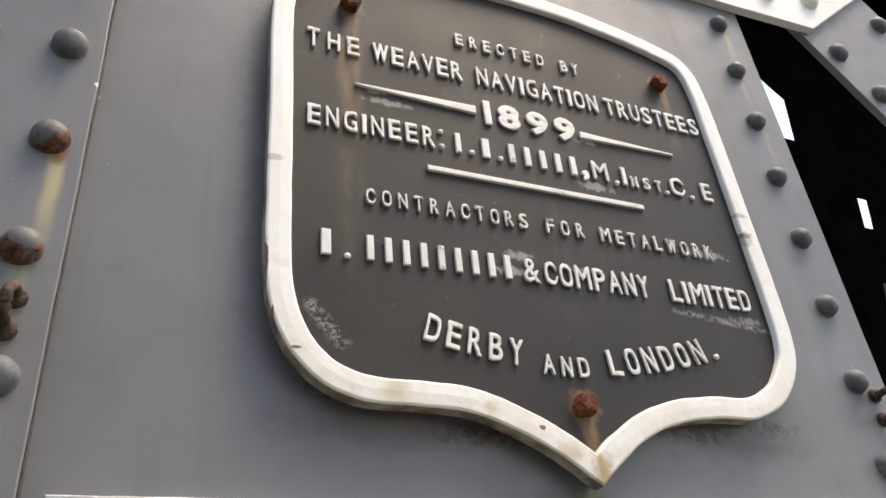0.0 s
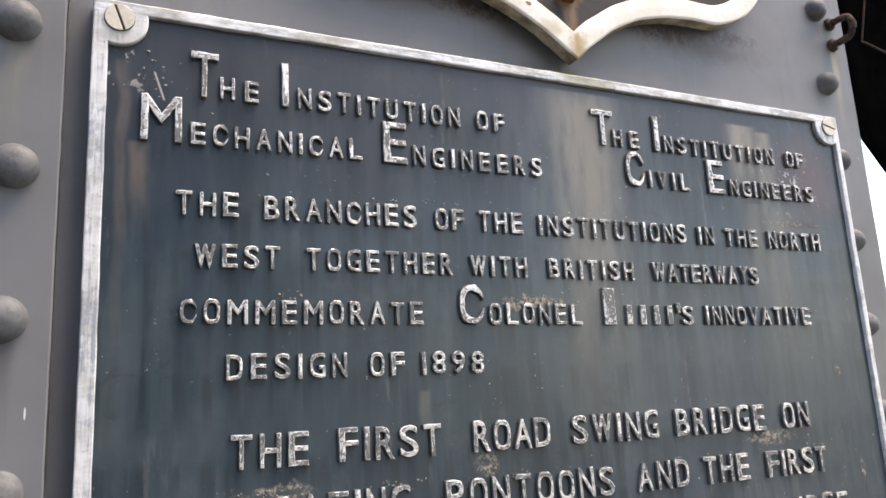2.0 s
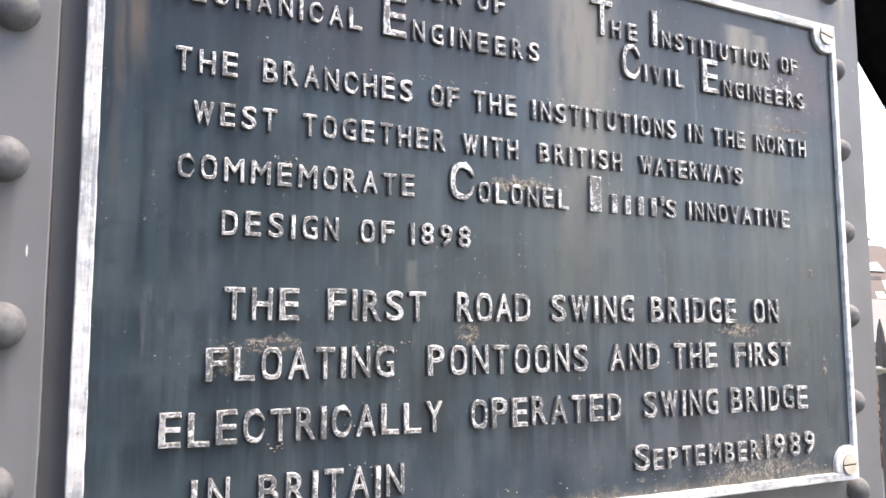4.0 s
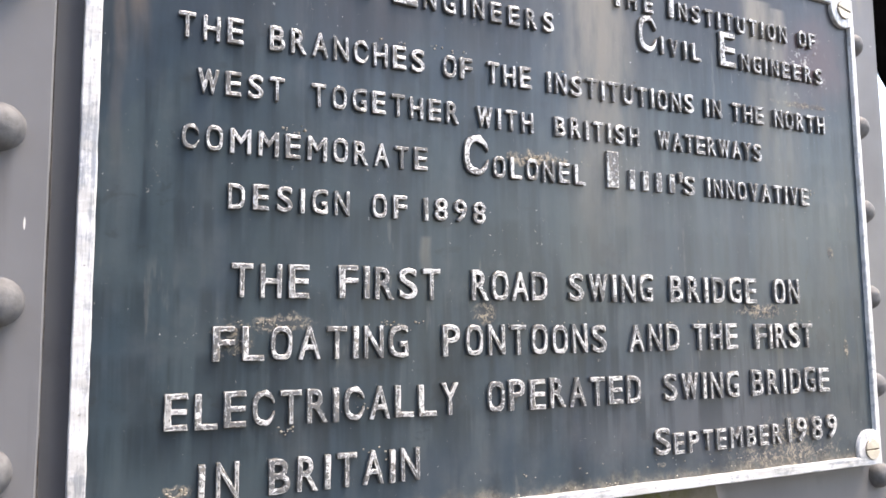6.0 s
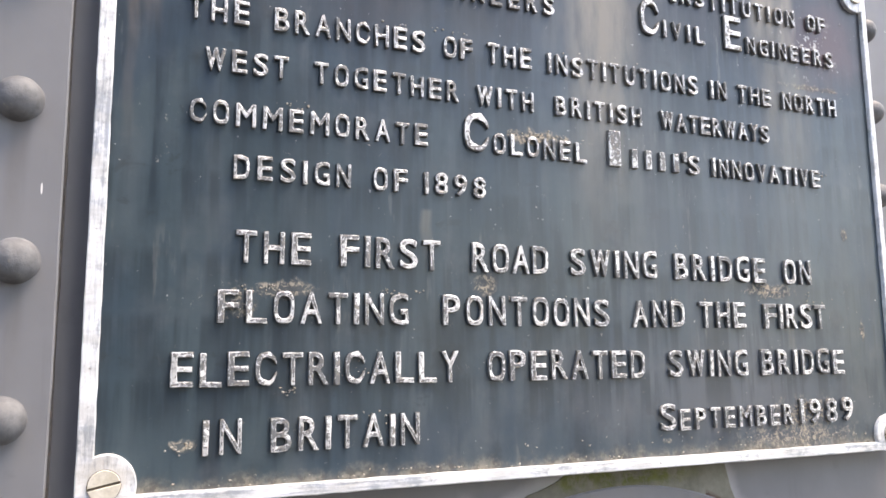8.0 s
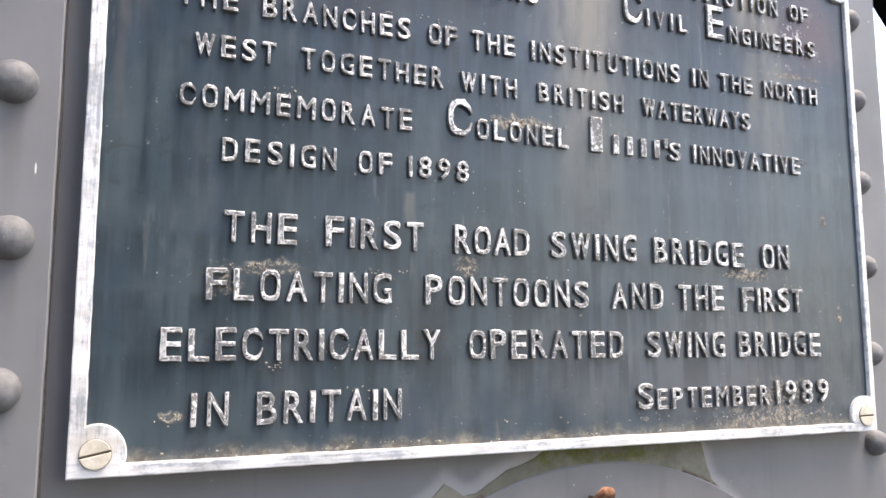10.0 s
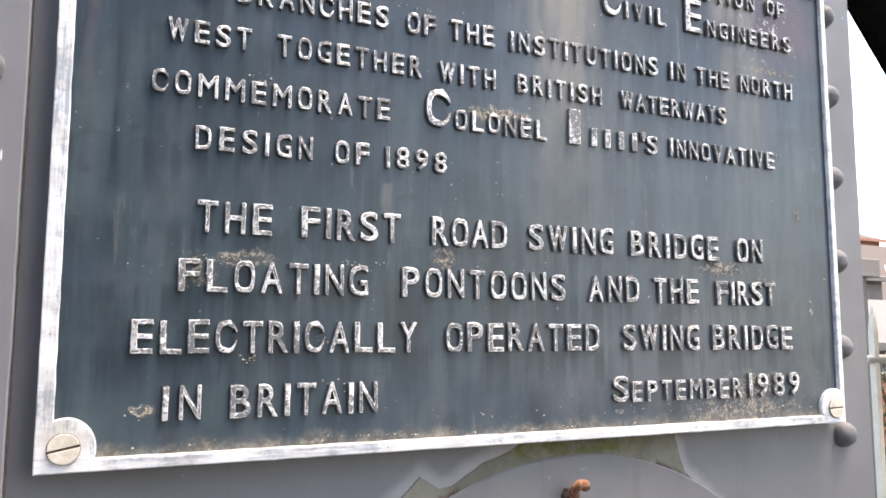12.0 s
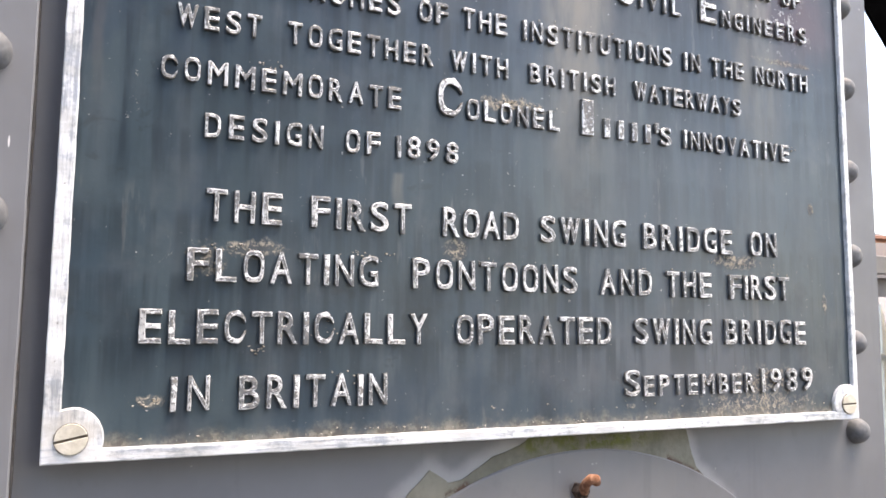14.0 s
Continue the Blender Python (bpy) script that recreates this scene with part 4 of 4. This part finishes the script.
bm = bmesh.new()
plate(bm, [ragged(fine_edge([(PX0, PZ0), (PX1, PZ0), (PX1, PZ1), (PX0, PZ1)], 0.012), 0.0005), ragged(fine_edge(rim_hole(), 0.012), 0.0006)], -0.0006, 0.0195, 0.0011)
part("rim", bm, RIM, plaque, "bright worn bare metal raised rim")


def slotted_screw(x, z, turn):
    screw = bmesh.new()
    spin(screw, [(0.0112, 0), (0.0112, -0.0006), (0, -0.0006)], 28, (x, -0.0006, z))
    base = part("screw", screw, SLOT, plaque, "tarnished brass slotted screw")
    for flip in (0, math.pi):
        bm = bmesh.new()
        r, half = 0.0108, 0.0009
        a0 = math.asin(half / r)
        loop = [(x + r * math.cos(turn + flip + a0 + (math.pi - 2 * a0) * k / 14), z + r * math.sin(turn + flip + a0 + (math.pi - 2 * a0) * k / 14)) for k in range(15)]
        plate(bm, [loop], -0.0025, -0.0012, 0.0004)
        part("screw_half", bm, BRASS, base)


for (x, z), turn in zip(SCREWS, (0.2, 0.02, 1.92, -0.22)):
    slotted_screw(x, z, turn)

PY, PRISE = 0.0041, 0.0037
metal = dict(face=LETTER_METAL, side=LETTER_SIDE, edge=LETTER_EDGE)
SMALL, CAP, MAIN = 0.0182, 0.0375, 0.0255
line(plaque, PY, PRISE, 1.8485, CAP, "T:0.053:0.0745 I:0.1265:0.132 T:0.4395:0.4655 I:0.518:0.524", weight=-0.014, **metal)
line(plaque, PY, PRISE, 1.8485, SMALL, "HE:0.0765:0.107 NSTITUTION:0.140:0.291 OF:0.309:0.338 HE:0.465:0.4975 NSTITUTION:0.531:0.689 OF:0.709:0.736", **metal)
line(plaque, PY, PRISE, 1.8080, CAP, "M:0.0175:0.0475 E:0.215:0.237 C:0.4775:0.4995 E:0.5865:0.609", weight=-0.014, **metal)
line(plaque, PY, PRISE, 1.8080, SMALL, "ECHANICAL:0.054:0.195 NGINEERS:0.243:0.376 IVIL:0.506:0.559 NGINEERS:0.617:0.744", **metal)
line(plaque, PY, PRISE, 1.7510, 0.0193, "THE:0.044:0.091 BRANCHES:0.111:0.243 OF:0.261:0.289 THE:0.304:0.350 INSTITUTIONS:0.368:0.546 IN:0.563:0.584 THE:0.600:0.646 NORTH:0.663:0.743", **metal)
line(plaque, PY, PRISE, 1.7105, 0.0185, "WEST:0.058:0.123 TOGETHER:0.145:0.275 WITH:0.293:0.351 BRITISH:0.375:0.473 WATERWAYS:0.497:0.640", **metal)
line(plaque, PY, PRISE, 1.6672, 0.0190, "COMMEMORATE:0.048:0.245 OLONEL:0.309:0.407 S:0.529:0.543 INNOVATIVE:0.560:0.710", **metal)
line(plaque, PY, PRISE, 1.6672, 0.0350, "C:0.280:0.3035", weight=-0.008, **metal)
bars(plaque, PY, PRISE, 1.6672, 0.0350, 0.4275, 0.452, 1, **metal)
bars(plaque, PY, PRISE, 1.6672, 0.0190, 0.457, 0.519, 4, **metal)
mark(plaque, "'", 0.5245, 1.679, 0.024, PY, PRISE, LETTER_METAL, LETTER_SIDE)
line(plaque, PY, PRISE, 1.6252, 0.0192, "DESIGN:0.082:0.176 OF:0.196:0.226 1898:0.242:0.300", **metal)
line(plaque, PY, PRISE, 1.5598, MAIN, "THE:0.085:0.144 FIRST:0.168:0.256 ROAD:0.286:0.362 SWING:0.386:0.483 BRIDGE:0.505:0.622 ON:0.648:0.686", **metal)
line(plaque, PY, PRISE, 1.5133, MAIN, "FLOATING:0.073:0.226 PONTOONS:0.258:0.426 AND:0.453:0.514 THE:0.533:0.592 FIRST:0.617:0.703", **metal)
line(plaque, PY, PRISE, 1.4660, MAIN, "ELECTRICALLY:0.041:0.272 OPERATED:0.300:0.464 SWING:0.493:0.590 BRIDGE:0.609:0.725", **metal)
line(plaque, PY, PRISE, 1.4165, MAIN, "IN:0.065:0.093 BRITAIN:0.115:0.236", **metal)
line(plaque, PY, PRISE, 1.4160, 0.0248, "S:0.480:0.498 1989:0.658:0.733", **metal)
line(plaque, PY, PRISE, 1.4160, 0.0198, "EPTEMBER:0.503:0.647", **metal)

# dried dirt and lichen crumbs caught on and between the letters
CLUSTERS = [(0.362, 1.689, 0.034, 0.004, 34), (0.108, 1.541, 0.028, 0.004, 26), (0.088, 1.528, 0.006, 0.008, 10), (0.215, 1.54, 0.02, 0.003, 12), (0.628, 1.551, 0.03, 0.005, 26),
            (0.128, 1.461, 0.006, 0.005, 12), (0.185, 1.48, 0.02, 0.008, 12), (0.052, 1.423, 0.006, 0.005, 12), (0.2, 1.437, 0.012, 0.008, 12), (0.652, 1.424, 0.02, 0.012, 30),
            (0.672, 1.402, 0.07, 0.004, 44), (0.13, 1.69, 0.012, 0.004, 9), (0.712, 1.683, 0.008, 0.006, 9), (0.02, 1.868, 0.025, 0.018, 14), (0.72, 1.86, 0.03, 0.02, 16),
            (0.45, 1.54, 0.2, 0.003, 22), (0.3, 1.396, 0.24, 0.003, 40), (0.55, 1.41, 0.2, 0.006, 26), (0.69, 1.54, 0.02, 0.006, 12), (0.36, 1.775, 0.3, 0.003, 16)]
bm = bmesh.new()
for x, z, rx, rz, n in CLUSTERS:
    for _ in range(n):
        r = random.uniform(0.0003, 0.0009)
        m = Matrix.Translation((random.gauss(x, rx * 0.6), PY - 0.0004 - random.uniform(0, 0.0012), random.gauss(z, rz * 0.6))) @ Matrix.Diagonal((r * random.uniform(0.8, 1.9), r * 0.6, r * random.uniform(0.6, 1.2), 1))
        bmesh.ops.create_icosphere(bm, subdivisions=1, radius=1.0, matrix=m)
lump(bm, 0.0005, 1300, 1)
tagged(part("dirt_crumbs", bm, CRUMB, plaque, smooth=True), "pale brown crumbs of dried dirt", kind="stuff")

# ---- round cover plate under the plaque ----
CX, CZ, CR = 0.4457, 1.0377, 0.3287
cover = thing("cover_plate", (CX, FACE, CZ - CR), "round grey-painted steel cover plate with a rusty bent bolt", "cover plate")
bm = bmesh.new()
spin(bm, [(CR, 0), (CR, -0.0022), (CR - 0.0014, -0.0034), (0, -0.0034)], 128, (CX, FACE, CZ))
part("disc", bm, STEEL, cover)
bm = bmesh.new()
bolt_head(bm, (0.436, FACE - 0.0034, 1.3295), 0.0082, 0.009, 6, 4)
nut = part("nut", bm, RUST_DARK, cover, "dark rusty hexagonal nut")
bm = bmesh.new()
bend = [(0.4365, 0.009, 1.3300), (0.4315, 0.001, 1.3345), (0.4305, -0.004, 1.3400), (0.4345, -0.006, 1.3438), (0.4400, -0.005, 1.3430), (0.4425, -0.002, 1.3395)]
tube(bm, bend, 0.0046, 10)
lump(bm, 0.0008, 150, 2)
part("bent_shank", bm, RUST_ORANGE, nut, "orange rusty bent bolt end", smooth=True)

# old coat of paint left bare round the cover plate, mossy along its top
coat = thing("old_paint_patch", (CX, FACE, 1.2), "olive grey bare patch of old paint, mossy above", "paint patch", kind="structure")
bm = bmesh.new()
plate(bm, [ragged(fine_edge([(0.645, 1.2), (0.645, 1.285), (0.594, 1.331), (0.581, 1.342), (0.571, 1.374), (0.566, 1.392), (0.40, 1.392), (0.375, 1.374), (0.345, 1.365), (0.314, 1.347), (0.302, 1.345), (0.283, 1.357), (0.262, 1.337), (0.245, 1.31), (0.24, 1.2)][::-1], 0.006), 0.0016)], FACE - 0.0012, FACE - 0.0001)
part("old_coat", bm, OLD_COAT, coat)


# ---- U-shaped staples ----
def staple(points, label):
    base = thing("staple", points[0], label, "staple", "iron staples on the column")
    ctrl = smooth_through([tuple(p[:2]) for p in points], 6), smooth_through([(p[2], 0) for p in points], 6)
    bm = bmesh.new()
    tube(bm, [(a[0], a[1], b[0]) for a, b in zip(*ctrl)] + [points[-1]], 0.0044, 12)
    lump(bm, 0.0009, 120, 3)
    part("bar", bm, RUST_DARK, base, smooth=True)
    for p in (points[0], points[-1]):
        bm = bmesh.new()
        spin(bm, [(0.0085, 0), (0.0082, -0.004), (0.006, -0.0055), (0, -0.0055)], 12, (p[0], p[1] - 0.0002, p[2]))
        lump(bm, 0.0012, 140, p[2])
        part("collar", bm, RUST_DARK, base, smooth=True)


staple([(0.8465, FACE, 2.0585), (0.847, 0.006, 2.059), (0.848, -0.006, 2.057), (0.8485, -0.0115, 2.0445), (0.848, -0.006, 2.032), (0.847, 0.006, 2.0295), (0.8455, FACE, 2.029)], "rusty brown iron staple bent into a U beside rivets")
staple([(-0.0625, STRIP, 2.064), (-0.0630, -0.010, 2.0665), (-0.0650, -0.021, 2.062), (-0.0655, -0.026, 2.051), (-0.0655, -0.022, 2.041), (-0.0650, -0.010, 2.0365), (-0.0645, STRIP, 2.0365)], "rusty brown iron staple standing out between rivets")

# ---- gusset and diagonal brace ----
brace = thing("diagonal_brace", (2.9, 0.02, 0.0), "grey-painted riveted steel diagonal brace plate", "brace")
D, NRM = Vector((0.608, -0.794)), Vector((0.794, 0.608))
P = Vector((1.020, 2.724))


def on_brace(along, across):
    q = P + D * along + NRM * across
    return (q.x, q.y)


bm = bmesh.new()
plate(bm, [[on_brace(-0.15, 0.0), on_brace(3.38, 0.0), on_brace(3.2, 0.283), on_brace(-0.15, 0.283)]], FACE, FACE + 0.012, 0.0012)
part("brace_plate", bm, STEEL, brace)
for k in range(30):
    for across in (0.042, 0.243):
        x, z = on_brace(0.06 + 0.1 * k, across)
        if z > 0.4:
            piece("rivet", random.choice(RIVETS), brace, (x, FACE, z))
gusset = thing("gusset_plate", (0.5, FACE, 2.724), "white-painted steel gusset plate over column and brace", "gusset plate")
bm = bmesh.new()
plate(bm, [[(0.2, 2.722), (0.84, 2.7245), (1.034, 2.7315), (1.4, 3.035), (1.4, 3.3), (0.2, 3.3)]], 0.006, FACE - 0.0005, 0.0012)
part("sheet", bm, GUSSET_WHITE, gusset)
white_rivet = rivet_mesh("rivet", GUSSET_WHITE, 2.2)
for x, z in ((1.053, 2.803), (0.95, 2.79), (0.82, 2.79), (1.14, 2.88), (1.23, 2.955), (0.7, 2.79)):
    piece("rivet", white_rivet, gusset, (x, 0.006, z))

# ---- bracing behind the column, its deep shade painted black ----
portal = thing("portal_bracing", (1.6, 0.72, 0.0), "steel portal bracing behind the column, its deep shade painted near black", "bracing")
PYF = 0.70
bm = bmesh.new()
outer = [(0.9, 3.366), (2.75, 1.23), (4.4, 1.23), (4.4, 5.4), (0.9, 5.4)]
gap_a = [(1.76, 3.570), (1.904, 3.428), (1.874, 3.241), (1.74, 3.243)]
gap_b = [(2.042, 3.063), (2.090, 3.062), (2.060, 2.943), (2.016, 2.943)]
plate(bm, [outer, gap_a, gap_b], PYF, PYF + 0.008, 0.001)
part("lattice_plate", bm, SHADE_BLACK, portal)
# slab added overhead to keep sky light off the bracing
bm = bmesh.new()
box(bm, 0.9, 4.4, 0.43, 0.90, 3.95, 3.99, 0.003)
part("shading_soffit", bm, SHADE_BLACK, portal)
# angle iron along the plate
bm = bmesh.new()
tube(bm, [(1.98, PYF - 0.008, 2.74), (1.915, PYF - 0.008, 2.536), (2.4, PYF - 0.008, 2.44)], 0.0035, 6)
part("angle_iron", bm, RUST_DARK, portal, "thin rusty angle iron")
bm = bmesh.new()
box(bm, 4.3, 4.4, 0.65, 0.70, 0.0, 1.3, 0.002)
part("post", bm, SHADE_BLACK, portal)

# ---- white railing ----
railing = thing("railing", (3.03, 1.6, 0.0), "white-painted metal railing with spear-topped posts", "railing")
bm = bmesh.new()
r = 0.0135
rings = []
for z, k in ((0.0, 1), (1.50, 1), (1.56, 0.62), (1.605, 0.12)):
    rings.append([bm.verts.new((r * k * sx, r * k * sy, z)) for sx, sy in ((-1, -1), (1, -1), (1, 1), (-1, 1))])
for a, c in zip(rings, rings[1:]):
    for k in range(4):
        bm.faces.new((a[k], a[(k + 1) % 4], c[(k + 1) % 4], c[k]))
bm.faces.new(rings[0])
bm.faces.new(rings[-1])
post_mesh = mesh_of("post", bm, FENCE, smooth=False)
grey_post = post_mesh.copy()
grey_post.materials[0] = IRON_GREY
piece("post", grey_post, railing, (3.172, 1.6, 0.0), label="dark grey spear-topped post")
for k in range(5):
    piece("post", post_mesh, railing, (3.045 + 0.9 * k, 1.6, 0.0))
for z in (1.386, 0.62):
    bm = bmesh.new()
    tube(bm, [(3.0, 1.6, z), (5.0, 1.6, z), (6.9, 1.6, z)], 0.018, 12)
    part("rail", bm, FENCE, railing, smooth=True)


pillar = thing("gate_pillar", (4.37, 2.6, 0.0), "dark grey steel gate post with overhanging cap", "gate post")
bm = bmesh.new()
box(bm, 4.30, 4.385, 2.6, 2.69, 0.0, 1.84, 0.004)
part("shaft", bm, IRON_GREY, pillar)
bm = bmesh.new()
box(bm, 4.27, 4.47, 2.57, 2.72, 1.84, 1.95, 0.006)
part("cap", bm, STONE, pillar)


# ---- houses across the water ----
def house(name, label, x0, x1, y0, y1, eave, ridge, wall, roof, floors):
    """A plain house with a hipped roof, sills and recessed windows, standing on the ground."""
    base = thing(name, ((x0 + x1) / 2, (y0 + y1) / 2, 0.0), label, "house")
    bm = bmesh.new()
    box(bm, x0, x1, y0, y1, 0.0, eave, 0.02)
    part("wall", bm, wall, base)
    bm = bmesh.new()
    o, ym, k = 0.35, (y0 + y1) / 2, (y1 - y0) * 0.3
    low = [bm.verts.new(p) for p in ((x0 - o, y0 - o, eave), (x1 + o, y0 - o, eave), (x1 + o, y1 + o, eave), (x0 - o, y1 + o, eave))]
    top = [bm.verts.new(p) for p in ((x0 + k, ym, ridge), (x1 - k, ym, ridge))]
    for f in ((low[0], low[1], top[1], top[0]), (low[1], low[2], top[1]), (low[2], low[3], top[0], top[1]), (low[3], low[0], top[0]), tuple(reversed(low))):
        bm.faces.new(f)
    part("roof", bm, roof, base)
    bm = bmesh.new()
    box(bm, x0 - o, x1 + o, y0 - o - 0.06, y0 - o, eave - 0.12, eave + 0.03, 0.01)
    part("gutter", bm, wall, base)
    bm = bmesh.new()
    box(bm, x0 + 0.1, x0 + 0.75, ym - 0.4, ym + 0.4, eave, ridge + 0.55, 0.02)
    part("chimney", bm, wall, base)
    for f in range(floors):
        zc = eave * (f + 0.55) / floors
        for k in range(max(2, int((x1 - x0) / 2.4))):
            xc = x0 + (k + 0.5) * (x1 - x0) / max(2, int((x1 - x0) / 2.4))
            bm = bmesh.new()
            box(bm, xc - 0.5, xc + 0.5, y0 - 0.03, y0 + 0.05, zc - 0.45, zc + 0.45, 0.01)
            w = part("window", bm, FENCE, base, "white-framed window")
            bm = bmesh.new()
            box(bm, xc - 0.42, xc + 0.42, y0 - 0.045, y0 - 0.032, zc - 0.37, zc + 0.37)
            part("pane", bm, PANE, w)
    return base


house("brick_house", "red-brick house with brown tiled hipped roof", 31.0, 40.1, 28.0, 35.0, 6.7, 8.2, BRICK, TILE, 2)
house("rendered_house", "pale rendered house with brown tiled roof", 18.5, 23.3, 16.0, 20.0, 3.3, 3.9, RENDERED, SLATE, 1)
tiled = house("tiled_house", "house with brown tiled roof and white gabled dormers", 24.2, 31.0, 17.0, 22.0, 2.6, 4.95, RENDERED, TILE, 1)
for x, y, z, w in ((26.9, 18.2, 3.75, 0.45), (26.6, 17.3, 3.0, 0.5), (25.4, 17.0, 2.65, 0.36)):
    bm = bmesh.new()
    front = [bm.verts.new((x + dx, y - 0.25, z + dz)) for dx, dz in ((-w, 0.0), (w, 0.0), (0.0, w * 0.75))]
    back = [bm.verts.new((v.co.x, y + 0.9, v.co.z)) for v in front]
    bm.faces.new(front)
    bm.faces.new(back)
    for k in range(3):
        bm.faces.new((front[k], front[(k + 1) % 3], back[(k + 1) % 3], back[k]))
    part("dormer", bm, FENCE, tiled, "white gabled dormer")
house("low_outbuilding", "low slate-roofed outbuilding behind the railing", 12.6, 18.0, 9.0, 12.0, 1.35, 2.25, SLATE, SLATE, 1)
garden = thing("garden_wall", (9.5, 6.0, 0.0), "low red-brick garden wall behind the railing", "wall")
bm = bmesh.new()
box(bm, 7.5, 14.0, 6.0, 6.22, 0.0, 0.95, 0.01)
part("brickwork", bm, BRICK, garden)
bm = bmesh.new()
box(bm, 7.45, 14.05, 5.97, 6.25, 0.95, 1.02, 0.01)
part("coping", bm, RENDERED, garden)
shrub = thing("shrub", (8.4, 5.4, 0.0), "bare twiggy shrub in front of the garden wall", "shrub")
bm = bmesh.new()
for k in range(46):
    x = random.uniform(7.6, 10.5)
    a, h = random.uniform(-0.5, 0.5), random.uniform(0.8, 1.25)
    tube(bm, [(x, 5.4, 0.0), (x + a * 0.25, 5.4 + random.uniform(-0.2, 0.2), h * 0.5), (x + a, 5.4 + random.uniform(-0.35, 0.35), h)], 0.009, 5)
part("twigs", bm, RUST, shrub)
bm = bmesh.new()
for k in range(500):
    c = Vector((random.uniform(7.4, 10.7), 5.4 + random.uniform(-0.4, 0.4), random.uniform(0.25, 1.15)))
    d = Vector((random.uniform(-1, 1), random.uniform(-1, 1), random.uniform(-1, 1))).normalized() * 0.05
    e = d.cross(Vector((random.uniform(-1, 1), random.uniform(-1, 1), 0.3))).normalized() * 0.02
    bm.faces.new([bm.verts.new(p) for p in (c - d, c + e, c + d, c - e)])
part("leaves", bm, LEAF, shrub)
